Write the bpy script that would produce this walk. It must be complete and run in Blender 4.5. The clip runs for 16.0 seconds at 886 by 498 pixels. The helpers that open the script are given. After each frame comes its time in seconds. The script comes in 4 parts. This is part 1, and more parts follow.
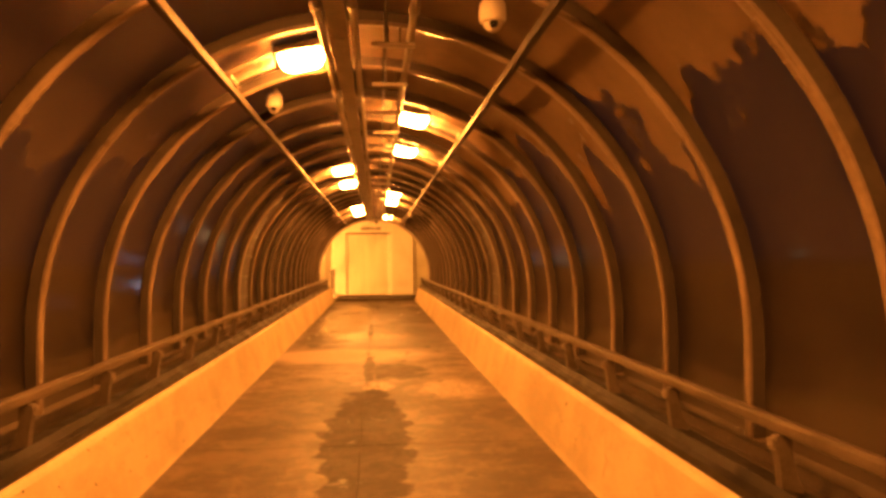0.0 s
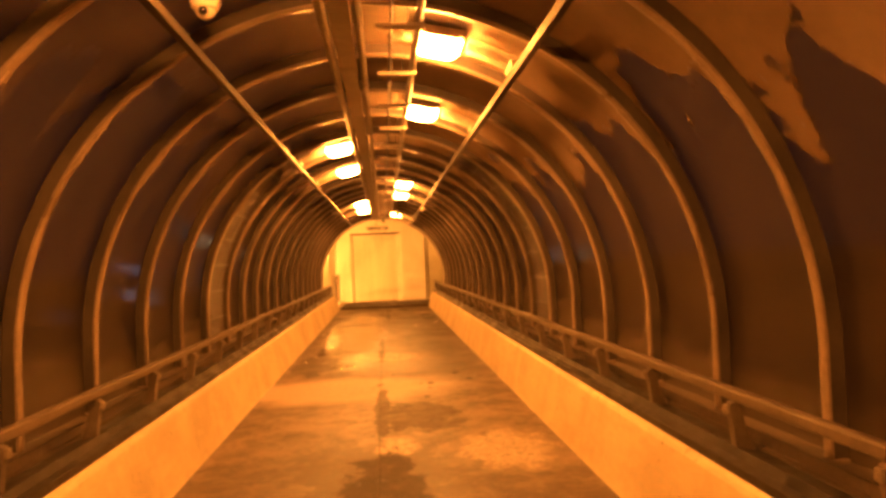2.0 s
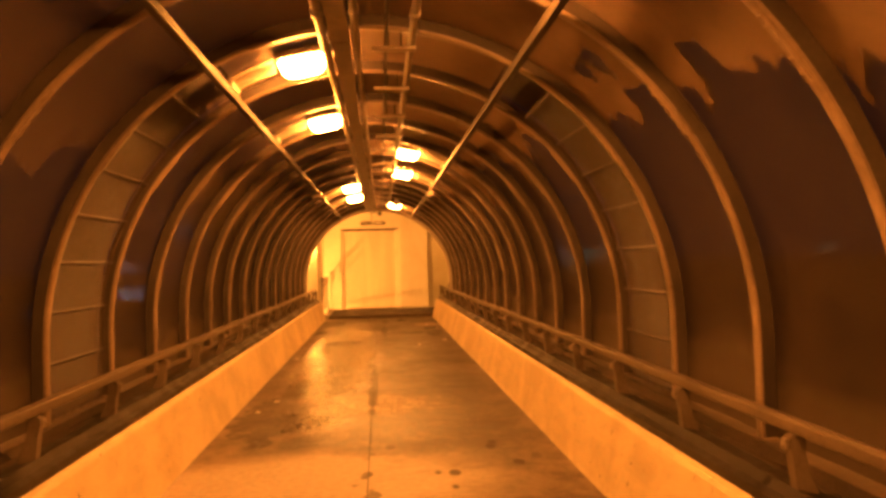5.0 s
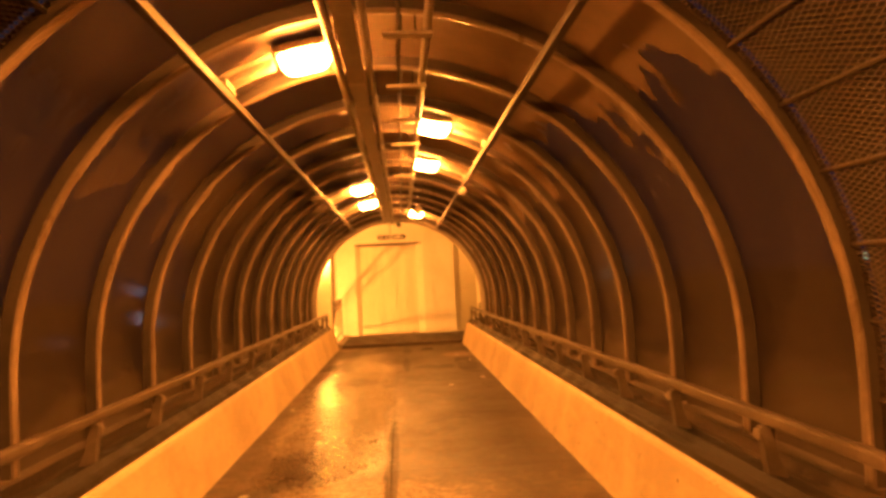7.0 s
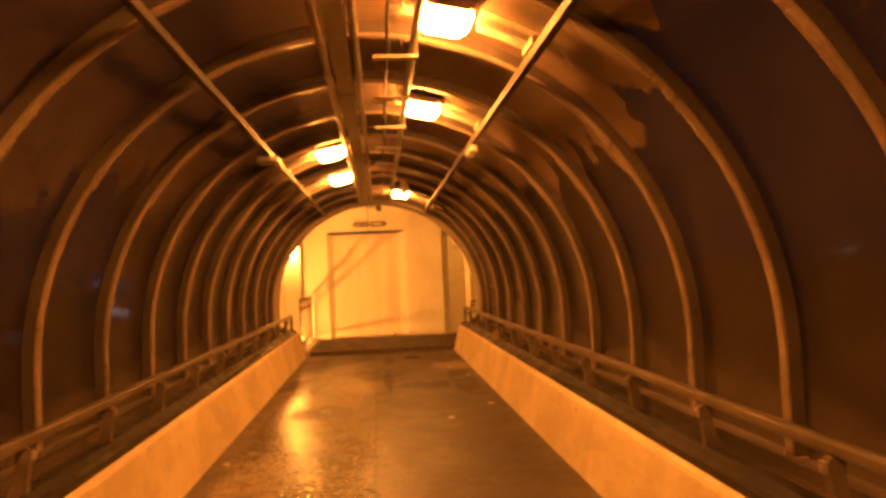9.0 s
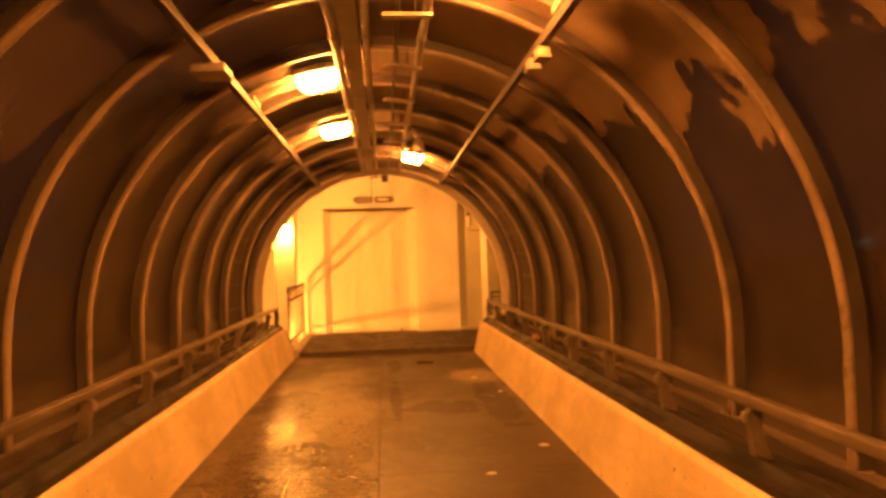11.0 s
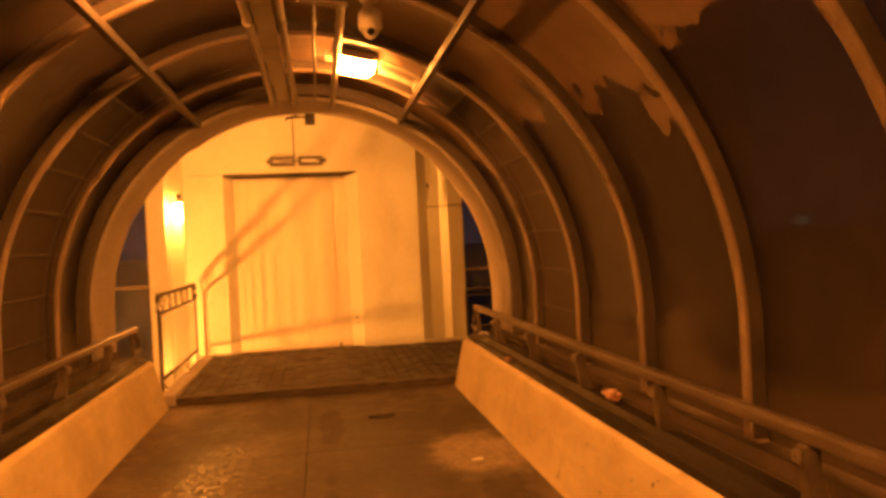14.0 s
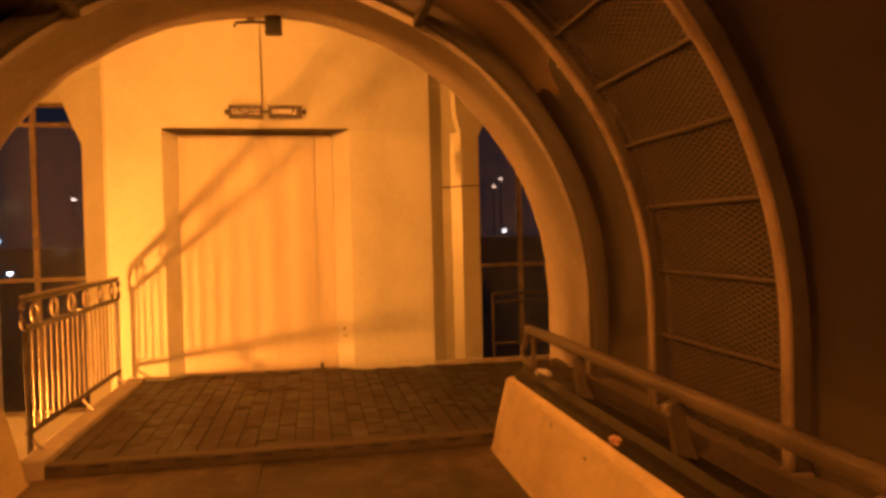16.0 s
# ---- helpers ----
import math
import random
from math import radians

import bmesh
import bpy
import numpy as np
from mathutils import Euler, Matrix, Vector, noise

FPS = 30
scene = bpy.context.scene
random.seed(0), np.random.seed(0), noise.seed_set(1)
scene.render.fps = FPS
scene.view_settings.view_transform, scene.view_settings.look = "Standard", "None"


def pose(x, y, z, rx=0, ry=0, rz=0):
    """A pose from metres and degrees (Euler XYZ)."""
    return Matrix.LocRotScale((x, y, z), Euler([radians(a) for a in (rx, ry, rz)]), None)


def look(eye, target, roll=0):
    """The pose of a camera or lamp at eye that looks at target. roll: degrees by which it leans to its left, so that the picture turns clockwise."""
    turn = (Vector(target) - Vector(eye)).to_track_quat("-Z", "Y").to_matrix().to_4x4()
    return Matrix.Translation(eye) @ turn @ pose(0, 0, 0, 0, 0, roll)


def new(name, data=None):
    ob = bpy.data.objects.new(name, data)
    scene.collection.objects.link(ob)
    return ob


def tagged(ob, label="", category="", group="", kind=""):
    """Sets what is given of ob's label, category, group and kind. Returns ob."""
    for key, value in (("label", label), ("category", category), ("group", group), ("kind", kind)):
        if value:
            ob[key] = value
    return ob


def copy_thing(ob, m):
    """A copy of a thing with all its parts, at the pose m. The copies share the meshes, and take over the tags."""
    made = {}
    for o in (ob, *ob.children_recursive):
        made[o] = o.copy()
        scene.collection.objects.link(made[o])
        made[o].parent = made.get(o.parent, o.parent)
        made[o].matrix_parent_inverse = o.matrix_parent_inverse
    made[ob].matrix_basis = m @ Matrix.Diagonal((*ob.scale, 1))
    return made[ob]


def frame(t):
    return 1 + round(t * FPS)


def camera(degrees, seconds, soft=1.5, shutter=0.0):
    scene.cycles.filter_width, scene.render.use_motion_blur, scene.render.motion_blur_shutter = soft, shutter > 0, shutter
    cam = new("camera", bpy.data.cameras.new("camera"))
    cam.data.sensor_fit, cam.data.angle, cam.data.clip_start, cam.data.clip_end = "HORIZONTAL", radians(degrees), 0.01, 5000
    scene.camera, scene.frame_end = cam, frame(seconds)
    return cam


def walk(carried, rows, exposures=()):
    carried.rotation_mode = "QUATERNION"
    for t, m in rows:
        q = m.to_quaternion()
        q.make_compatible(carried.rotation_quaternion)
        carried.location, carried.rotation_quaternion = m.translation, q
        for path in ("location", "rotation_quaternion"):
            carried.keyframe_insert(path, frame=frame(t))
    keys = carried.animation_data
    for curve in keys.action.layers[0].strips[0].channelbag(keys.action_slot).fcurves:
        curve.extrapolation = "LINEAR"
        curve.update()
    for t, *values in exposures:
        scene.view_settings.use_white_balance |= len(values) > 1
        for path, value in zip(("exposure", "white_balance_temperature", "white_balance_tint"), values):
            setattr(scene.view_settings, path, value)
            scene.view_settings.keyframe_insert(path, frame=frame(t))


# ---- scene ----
cam = camera(63.5, 16.0, soft=3.4)
PATH = [
    (0, (0.067, -0.022, 1.341), (0.252, 1.969, 1.369), -0.47),
    (0.5, (0.029, 0.549, 1.342), (0.137, 2.545, 1.427), -2.25),
    (1, (0.045, 1.123, 1.330), (0.222, 3.113, 1.405), -2.22),
    (1.5, (0.046, 1.727, 1.342), (0.184, 3.722, 1.374), -3.15),
    (2, (0.036, 2.302, 1.364), (0.202, 4.294, 1.392), -2.42),
    (2.5, (0.101, 2.894, 1.381), (0.292, 4.884, 1.443), -3.76),
    (3, (0.051, 3.465, 1.383), (0.248, 5.454, 1.422), -1.63),
    (3.5, (0.063, 4.053, 1.397), (0.259, 6.042, 1.468), -2.98),
    (4, (-0.007, 4.625, 1.373), (0.122, 6.619, 1.451), -1.80),
    (4.2, (-0.000, 4.796, 1.354), (0.179, 6.787, 1.415), -1.52),
    (6.3, (0.135, 7.319, 1.351), (0.298, 9.312, 1.375), -1.88),
    (6.5, (0.123, 7.539, 1.357), (0.293, 9.532, 1.390), -2.30),
    (7, (0.086, 8.126, 1.345), (0.204, 10.121, 1.431), -2.83),
    (7.5, (0.073, 8.710, 1.331), (0.297, 10.696, 1.371), -0.79),
    (8, (0.057, 9.315, 1.360), (0.275, 11.302, 1.398), -2.02),
    (8.5, (0.019, 9.938, 1.372), (0.236, 11.926, 1.404), -0.99),
    (9, (0.032, 10.546, 1.373), (0.212, 12.537, 1.437), -2.64),
    (9.2, (-0.047, 10.801, 1.353), (0.119, 12.793, 1.426), -1.31),
    (11.3, (0.018, 13.217, 1.364), (0.185, 15.210, 1.388), -1.85),
    (11.5, (-0.002, 13.495, 1.390), (0.152, 15.489, 1.417), -0.88),
    (12, (0.060, 14.131, 1.390), (0.289, 16.118, 1.426), -1.60),
    (12.5, (0.052, 14.731, 1.381), (0.222, 16.723, 1.426), -1.13),
    (13, (0.074, 15.329, 1.369), (0.330, 17.312, 1.380), -1.33),
    (13.5, (0.053, 15.999, 1.354), (0.290, 17.985, 1.351), -2.01),
    (14, (0.093, 16.561, 1.367), (0.434, 18.532, 1.344), -2.81),
    (14.5, (0.070, 17.222, 1.359), (0.318, 19.206, 1.327), -2.62),
    (15, (0.153, 17.844, 1.329), (0.457, 19.821, 1.313), -1.35),
    (15.5, (0.197, 18.402, 1.335), (0.450, 20.386, 1.355), -2.97),
    (16, (0.273, 19.011, 1.305), (0.626, 20.979, 1.264), -1.43),
]
walk(cam, [(t, look(eye, target, roll)) for t, eye, target, roll in PATH],
     exposures=[(0, .1), (.5, .2), (1.5, .05), (2.5, .2), (3.0, .2), (3.5, .4), (4.0, -.25), (6.5, .15), (7.0, .15), (7.5, -.1), (8.0, .2), (8.5, -.1), (9.0, -.25), (11.5, .02), (12.0, -.15), (13.0, -.1), (13.5, -.18), (14.0, -.26), (14.5, -.32), (15.0, -.48), (15.5, -.42), (16.0, -.6)])

# ---- light ----
world = bpy.data.worlds.new("night")
scene.world = world
world.use_nodes = True
wn = world.node_tree.nodes
wn["Background"].inputs[0].default_value = (0.010, 0.012, 0.022, 1)
wn["Background"].inputs[1].default_value = 1.0
scene.view_settings.exposure = 0.0
SODIUM = (1.0, 0.316, 0.045)
LAMP_STRENGTH = 400.0

# ---- plan, in metres ----
BAY = 0.945                    # spacing of the arch ribs
RIB0 = 3.15                    # far face of the first rib ahead of the start
R_IN, ZC = 1.75, 0.93          # inner radius of the ribs and height of their centre
R_SKIN = 1.834
D = 0.048                      # width of a rib along the walk
LEDGE = 0.50
HALF = 1.285                   # half width of the walkway
Y_BACK, Y_PORTAL, Y_OPEN = -7.2, 22.78, 23.42
Y_STEP, Y_LIFT = 23.30, 25.70
LAND = 0.070
FIRST, LAST = -10, 20


def rib_y(k):
    return RIB0 + BAY * k


# ---- materials ----
def material(name, colour, rough=0.6, metal=0.0):
    m = bpy.data.materials.new(name)
    m.use_nodes = True
    b = m.node_tree.nodes["Principled BSDF"]
    b.inputs["Base Color"].default_value = (*colour, 1)
    b.inputs["Roughness"].default_value = rough
    b.inputs["Metallic"].default_value = metal
    return m, m.node_tree, b


def nd(tree, kind, **values):
    n = tree.nodes.new(kind)
    for key, value in values.items():
        n.inputs[key].default_value = value
    return n


def coords(tree, scale=(1, 1, 1), at=(0, 0, 0)):
    g = tree.nodes.new("ShaderNodeNewGeometry")
    mp = tree.nodes.new("ShaderNodeMapping")
    mp.inputs["Scale"].default_value = scale
    mp.inputs["Location"].default_value = at
    tree.links.new(g.outputs["Position"], mp.inputs["Vector"])
    return mp.outputs[0]


def noise_node(tree, vec, scale, detail=4.0, rough=0.55, distort=0.0):
    n = nd(tree, "ShaderNodeTexNoise", Scale=scale, Detail=detail, Roughness=rough, Distortion=distort)
    tree.links.new(vec, n.inputs["Vector"])
    return n.outputs["Fac"]


def ramp(tree, fac, lo, hi, a=0.0, b=1.0):
    n = tree.nodes.new("ShaderNodeMapRange")
    n.interpolation_type = "SMOOTHSTEP"
    for key, value in (("From Min", lo), ("From Max", hi), ("To Min", a), ("To Max", b)):
        n.inputs[key].default_value = value
    tree.links.new(fac, n.inputs["Value"])
    return n.outputs[0]


def calc(tree, op, a, b=0.0, c=None):
    n = tree.nodes.new("ShaderNodeMath")
    n.operation = op
    for i, v in enumerate((a, b) if c is None else (a, b, c)):
        if isinstance(v, (int, float)):
            n.inputs[i].default_value = v
        else:
            tree.links.new(v, n.inputs[i])
    return n.outputs[0]


def blend(tree, fac, a, b):
    n = tree.nodes.new("ShaderNodeMix")
    n.data_type = "RGBA"
    if isinstance(fac, (int, float)):
        n.inputs["Factor"].default_value = fac
    else:
        tree.links.new(fac, n.inputs["Factor"])
    for key, v in ((6, a), (7, b)):
        if isinstance(v, tuple):
            n.inputs[key].default_value = (*v, 1)
        else:
            tree.links.new(v, n.inputs[key])
    return n.outputs[2]


def bump(tree, b, height, strength=0.3, distance=0.01):
    n = nd(tree, "ShaderNodeBump", Strength=strength, Distance=distance)
    tree.links.new(height, n.inputs["Height"])
    tree.links.new(n.outputs[0], b.inputs["Normal"])


def worn(name, light, dark, rough=(0.4, 0.7), metal=0.0, coarse=2.5, fine=40.0, relief=0.25, depth=0.004, stretch=(1, 1, 1), lo=0.35, hi=0.7):
    """A surface with stains at a coarse scale, grain at a fine one, and some relief."""
    m, t, b = material(name, light, rough[1], metal)
    v = coords(t, stretch)
    big = noise_node(t, v, coarse, 5.0, 0.6, 0.6)
    small = noise_node(t, v, fine, 3.0)
    mixed = calc(t, "ADD", calc(t, "MULTIPLY", big, 0.75), calc(t, "MULTIPLY", small, 0.25))
    fac = ramp(t, mixed, lo, hi)
    t.links.new(blend(t, fac, dark, light), b.inputs["Base Color"])
    t.links.new(ramp(t, big, 0.3, 0.7, rough[0], rough[1]), b.inputs["Roughness"])
    bump(t, b, mixed, relief, depth)
    return m


def patch(tree, vec, x, y, rx, ry, soft=0.25, wobble=0.55, scale=2.2):
    """A blot with a ragged edge on the ground, 1 inside and 0 outside."""
    s = tree.nodes.new("ShaderNodeSeparateXYZ")
    tree.links.new(vec, s.inputs[0])
    dx = calc(tree, "DIVIDE", calc(tree, "SUBTRACT", s.outputs[0], x), rx)
    dy = calc(tree, "DIVIDE", calc(tree, "SUBTRACT", s.outputs[1], y), ry)
    d = calc(tree, "SQRT", calc(tree, "ADD", calc(tree, "MULTIPLY", dx, dx), calc(tree, "MULTIPLY", dy, dy)))
    n = noise_node(tree, vec, scale, 5.0, 0.6)
    d = calc(tree, "ADD", d, calc(tree, "MULTIPLY", calc(tree, "SUBTRACT", n, 0.5), wobble * 2.4))
    return ramp(tree, d, 1.0 - soft, 1.0 + soft, 1.0, 0.0)


def damp_side(tree, vec):
    return patch(tree, vec, 0.5, 14.5, 0.75, 4.5, 0.4, 0.5, 1.4)


def floor_material():
    """Old damp concrete: dark wet blots, dry pale areas, drag streaks along the walk and fine grit."""
    m, t, b = material("wet_concrete", (0.3, 0.28, 0.25))
    v = coords(t)
    big = noise_node(t, v, 0.8, 4.0, 0.6, 0.4)
    mid = noise_node(t, v, 4.5, 6.0, 0.68, 0.5)
    fine = noise_node(t, v, 22.0, 5.0, 0.7, 0.3)
    grit = noise_node(t, v, 130.0, 2.0)
    long = noise_node(t, coords(t, (2.6, 0.22, 1)), 2.0, 5.0, 0.62, 0.5)
    tone = calc(t, "ADD", calc(t, "MULTIPLY", big, 0.38), calc(t, "ADD", calc(t, "MULTIPLY", mid, 0.38), calc(t, "ADD", calc(t, "MULTIPLY", long, 0.10), calc(t, "MULTIPLY", fine, 0.14))))
    base = blend(t, ramp(t, tone, 0.41, 0.59), (0.080, 0.055, 0.034), (0.185, 0.134, 0.087))
    base = blend(t, calc(t, "MULTIPLY", ramp(t, grit, 0.5, 0.75), 0.2), base, (0.07, 0.058, 0.046))
    pale = patch(t, v, -0.45, 10.1, 1.15, 0.75, 0.28, 0.30, 1.6)
    for spot in ((0.85, 7.4, 0.30, 0.55), (1.05, 21.1, 0.32, 0.42), (-0.2, 12.6, 0.9, 0.5), (0.08, 7.6, 0.15, 0.25), (0.05, 6.9, 0.10, 0.3), (-0.9, 15.2, 0.25, 1.2)):
        pale = calc(t, "MAXIMUM", pale, calc(t, "MULTIPLY", patch(t, v, *spot, 0.30, 0.9, 4.5), ramp(t, fine, 0.35, 0.6, 0.45, 1.0)))
    base = blend(t, calc(t, "MULTIPLY", pale, 0.9), base, blend(t, ramp(t, fine, 0.35, 0.65), (0.36, 0.285, 0.205), (0.44, 0.35, 0.255)))
    wet = patch(t, v, -0.02, 5.5, 0.33, 1.9, 0.05, 0.55, 4.2)
    for spot in ((0.30, 8.6, 0.35, 0.55), (-0.03, 8.9, 0.07, 1.1), (-0.95, 12.2, 0.3, 0.9), (0.4, 3.0, 0.6, 0.5), (-0.05, 13.6, 0.05, 1.5), (-0.95, 19.8, 0.28, 0.75), (0.55, 19.4, 0.35, 0.30), (1.05, 19.6, 0.16, 1.1), (0.10, 19.9, 0.06, 0.9), (0.12, 22.1, 0.09, 0.5), (-0.60, 18.0, 0.35, 0.35)):
        wet = calc(t, "MAXIMUM", wet, calc(t, "MULTIPLY", patch(t, v, *spot, 0.09, 0.75, 4.0), 0.7))
    # shade along the right side and far end, put into the floor colour
    floor_shade = patch(t, v, 0.75, 17.5, 0.55, 5.5, 0.5, 0.5, 1.3)
    floor_shade = calc(t, "MAXIMUM", floor_shade, calc(t, "MULTIPLY", patch(t, v, 0.35, 22.0, 1.5, 1.5, 0.4, 0.5, 1.8), 1.2))
    base = blend(t, calc(t, "MULTIPLY", floor_shade, ramp(t, mid, 0.36, 0.60, 0.92, 0.55)), base, (0.032, 0.024, 0.016))
    far = patch(t, v, 0.05, 16.6, 1.7, 6.4, 0.35, 0.35, 0.9)
    soak = calc(t, "MAXIMUM", far, calc(t, "MULTIPLY", patch(t, v, 0.0, 4.6, 1.7, 3.4, 0.35, 0.45, 1.3), 0.6))
    soak = calc(t, "MULTIPLY", soak, calc(t, "SUBTRACT", 1.0, calc(t, "MULTIPLY", pale, 0.8)))
    base = blend(t, calc(t, "MULTIPLY", soak, ramp(t, mid, 0.34, 0.62, 0.95, 0.52)), base, (0.036, 0.026, 0.017))
    dry = calc(t, "MULTIPLY", patch(t, v, 1.02, 21.1, 0.26, 0.45, 0.35, 0.7, 4.0), ramp(t, fine, 0.35, 0.6, 0.35, 0.8))
    base = blend(t, dry, base, (0.27, 0.21, 0.15))
    # foot marks across the dry part
    marks = nd(t, "ShaderNodeTexVoronoi", Scale=5.0, Randomness=0.8)
    t.links.new(coords(t, (1.35, 0.75, 1)), marks.inputs["Vector"])
    prints = calc(t, "MULTIPLY", ramp(t, marks.outputs["Distance"], 0.23, 0.30, 1.0, 0.0), patch(t, v, 0.50, 10.2, 0.65, 0.95, 0.3, 0.5, 3.0))
    wet = calc(t, "MAXIMUM", wet, calc(t, "MULTIPLY", prints, 0.9))
    base = blend(t, calc(t, "MULTIPLY", wet, 0.95), base, blend(t, ramp(t, mid, 0.35, 0.65), (0.026, 0.020, 0.014), (0.056, 0.043, 0.031)))
    ripple = noise_node(t, coords(t, (0.9, 3.2, 1)), 5.5, 4.0, 0.6, 0.4)
    sheen = patch(t, v, -0.60, 16.6, 0.55, 5.2, 0.35, 0.30, 1.2)
    base = blend(t, calc(t, "MULTIPLY", calc(t, "MAXIMUM", sheen, calc(t, "MULTIPLY", damp_side(t, v), 0.6)), ramp(t, ripple, 0.46, 0.62, 0.0, 0.6)), base, (0.05, 0.036, 0.024))
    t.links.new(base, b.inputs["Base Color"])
    damp = ramp(t, calc(t, "ADD", calc(t, "MULTIPLY", big, 0.4), calc(t, "ADD", calc(t, "MULTIPLY", mid, 0.4), calc(t, "MULTIPLY", fine, 0.2))), 0.40, 0.62)
    damp = calc(t, "MULTIPLY", damp, calc(t, "SUBTRACT", 1.0, calc(t, "MULTIPLY", pale, 0.7)))
    rough = ramp(t, damp, 0.0, 1.0, 0.66, 0.52)
    rough = calc(t, "SUBTRACT", rough, calc(t, "MULTIPLY", soak, ramp(t, mid, 0.36, 0.60, 0.18, 0.0)))
    rough = calc(t, "SUBTRACT", rough, calc(t, "MULTIPLY", sheen, ramp(t, fine, 0.38, 0.62, 0.20, 0.44)))
    t.links.new(calc(t, "ADD", rough, calc(t, "MULTIPLY", wet, ramp(t, mid, 0.33, 0.41, -0.14, 0.20))), b.inputs["Roughness"])
    b.inputs["Specular IOR Level"].default_value = 0.55
    bump(t, b, calc(t, "ADD", calc(t, "MULTIPLY", mid, 0.6), calc(t, "ADD", calc(t, "MULTIPLY", fine, 0.35), calc(t, "ADD", calc(t, "MULTIPLY", calc(t, "MULTIPLY", ripple, calc(t, "MAXIMUM", sheen, calc(t, "MULTIPLY", far, 0.7))), 0.5), calc(t, "MULTIPLY", grit, 0.06)))), 0.5, 0.012)
    return m


def skin_material():
    """Smoked acrylic sheet with a ragged film of dust on its upper part."""
    m, t, b = material("smoked_acrylic", (0.06, 0.045, 0.035), 0.25)
    v = coords(t)
    s = t.nodes.new("ShaderNodeSeparateXYZ")
    t.links.new(v, s.inputs[0])
    jag = noise_node(t, coords(t, (0.8, 1.0, 0.8)), 3.4, 3.5, 0.55, 0.3)
    teeth = noise_node(t, coords(t, (0.25, 1.0, 0.25)), 9.0, 2.0, 0.6)
    slow = noise_node(t, coords(t, (1.0, 1.0, 0.2)), 0.7, 2.0)
    level = calc(t, "ADD", s.outputs[2], calc(t, "ADD", calc(t, "MULTIPLY", calc(t, "SUBTRACT", jag, 0.5), 1.1), calc(t, "ADD", calc(t, "MULTIPLY", calc(t, "SUBTRACT", teeth, 0.5), 0.35), calc(t, "MULTIPLY", calc(t, "SUBTRACT", slow, 0.5), 1.8))))
    film = calc(t, "MULTIPLY", ramp(t, level, 2.06, 2.15), ramp(t, s.outputs[0], -0.9, 0.4, 0.36, 1.0))
    low = ramp(t, calc(t, "ADD", s.outputs[2], calc(t, "MULTIPLY", slow, 0.8)), 1.0, 1.35, 1.0, 0.0)
    mott = noise_node(t, v, 3.0, 5.0, 0.6)
    clean = blend(t, ramp(t, mott, 0.3, 0.7), (0.034, 0.024, 0.017), (0.055, 0.039, 0.027))
    dusty = blend(t, ramp(t, mott, 0.3, 0.7), (0.165, 0.115, 0.076), (0.225, 0.160, 0.107))
    base = blend(t, film, clean, dusty)
    base = blend(t, calc(t, "MULTIPLY", low, 0.6), base, (0.085, 0.066, 0.050))
    t.links.new(base, b.inputs["Base Color"])
    t.links.new(calc(t, "ADD", ramp(t, film, 0, 1, 0.30, 0.6), calc(t, "MULTIPLY", mott, 0.1)), b.inputs["Roughness"])
    bump(t, b, noise_node(t, coords(t, (1, 0.6, 1)), 2.2, 2.0), 0.35, 0.03)
    clear = t.nodes.new("ShaderNodeBsdfRefraction")
    clear.inputs["Color"].default_value = (0.85, 0.85, 0.85, 1)
    clear.inputs["Roughness"].default_value, clear.inputs["IOR"].default_value = 0.30, 1.02
    # pale droppings on one sheet
    for py, pz, pr in ((12.337, 1.80, 0.032), (12.14, 1.865, 0.028), (12.09, 1.825, 0.024)):
        dy = calc(t, "SUBTRACT", s.outputs[1], py)
        dz = calc(t, "SUBTRACT", s.outputs[2], pz)
        d = calc(t, "SQRT", calc(t, "ADD", calc(t, "MULTIPLY", dy, dy), calc(t, "MULTIPLY", dz, dz)))
        spot = calc(t, "MULTIPLY", ramp(t, calc(t, "ADD", d, calc(t, "MULTIPLY", mott, 0.02)), pr, pr + 0.012, 1.0, 0.0), ramp(t, s.outputs[0], 0.0, 0.1))
        base = blend(t, spot, base, (0.26, 0.225, 0.19))
    t.links.new(base, b.inputs["Base Color"])
    mix = t.nodes.new("ShaderNodeMixShader")
    t.links.new(ramp(t, calc(t, "MAXIMUM", film, low), 0, 1, 0.38, 0.0), mix.inputs[0])
    t.links.new(b.outputs[0], mix.inputs[1])
    t.links.new(clear.outputs[0], mix.inputs[2])
    t.links.new(mix.outputs[0], t.nodes["Material Output"].inputs["Surface"])
    return m


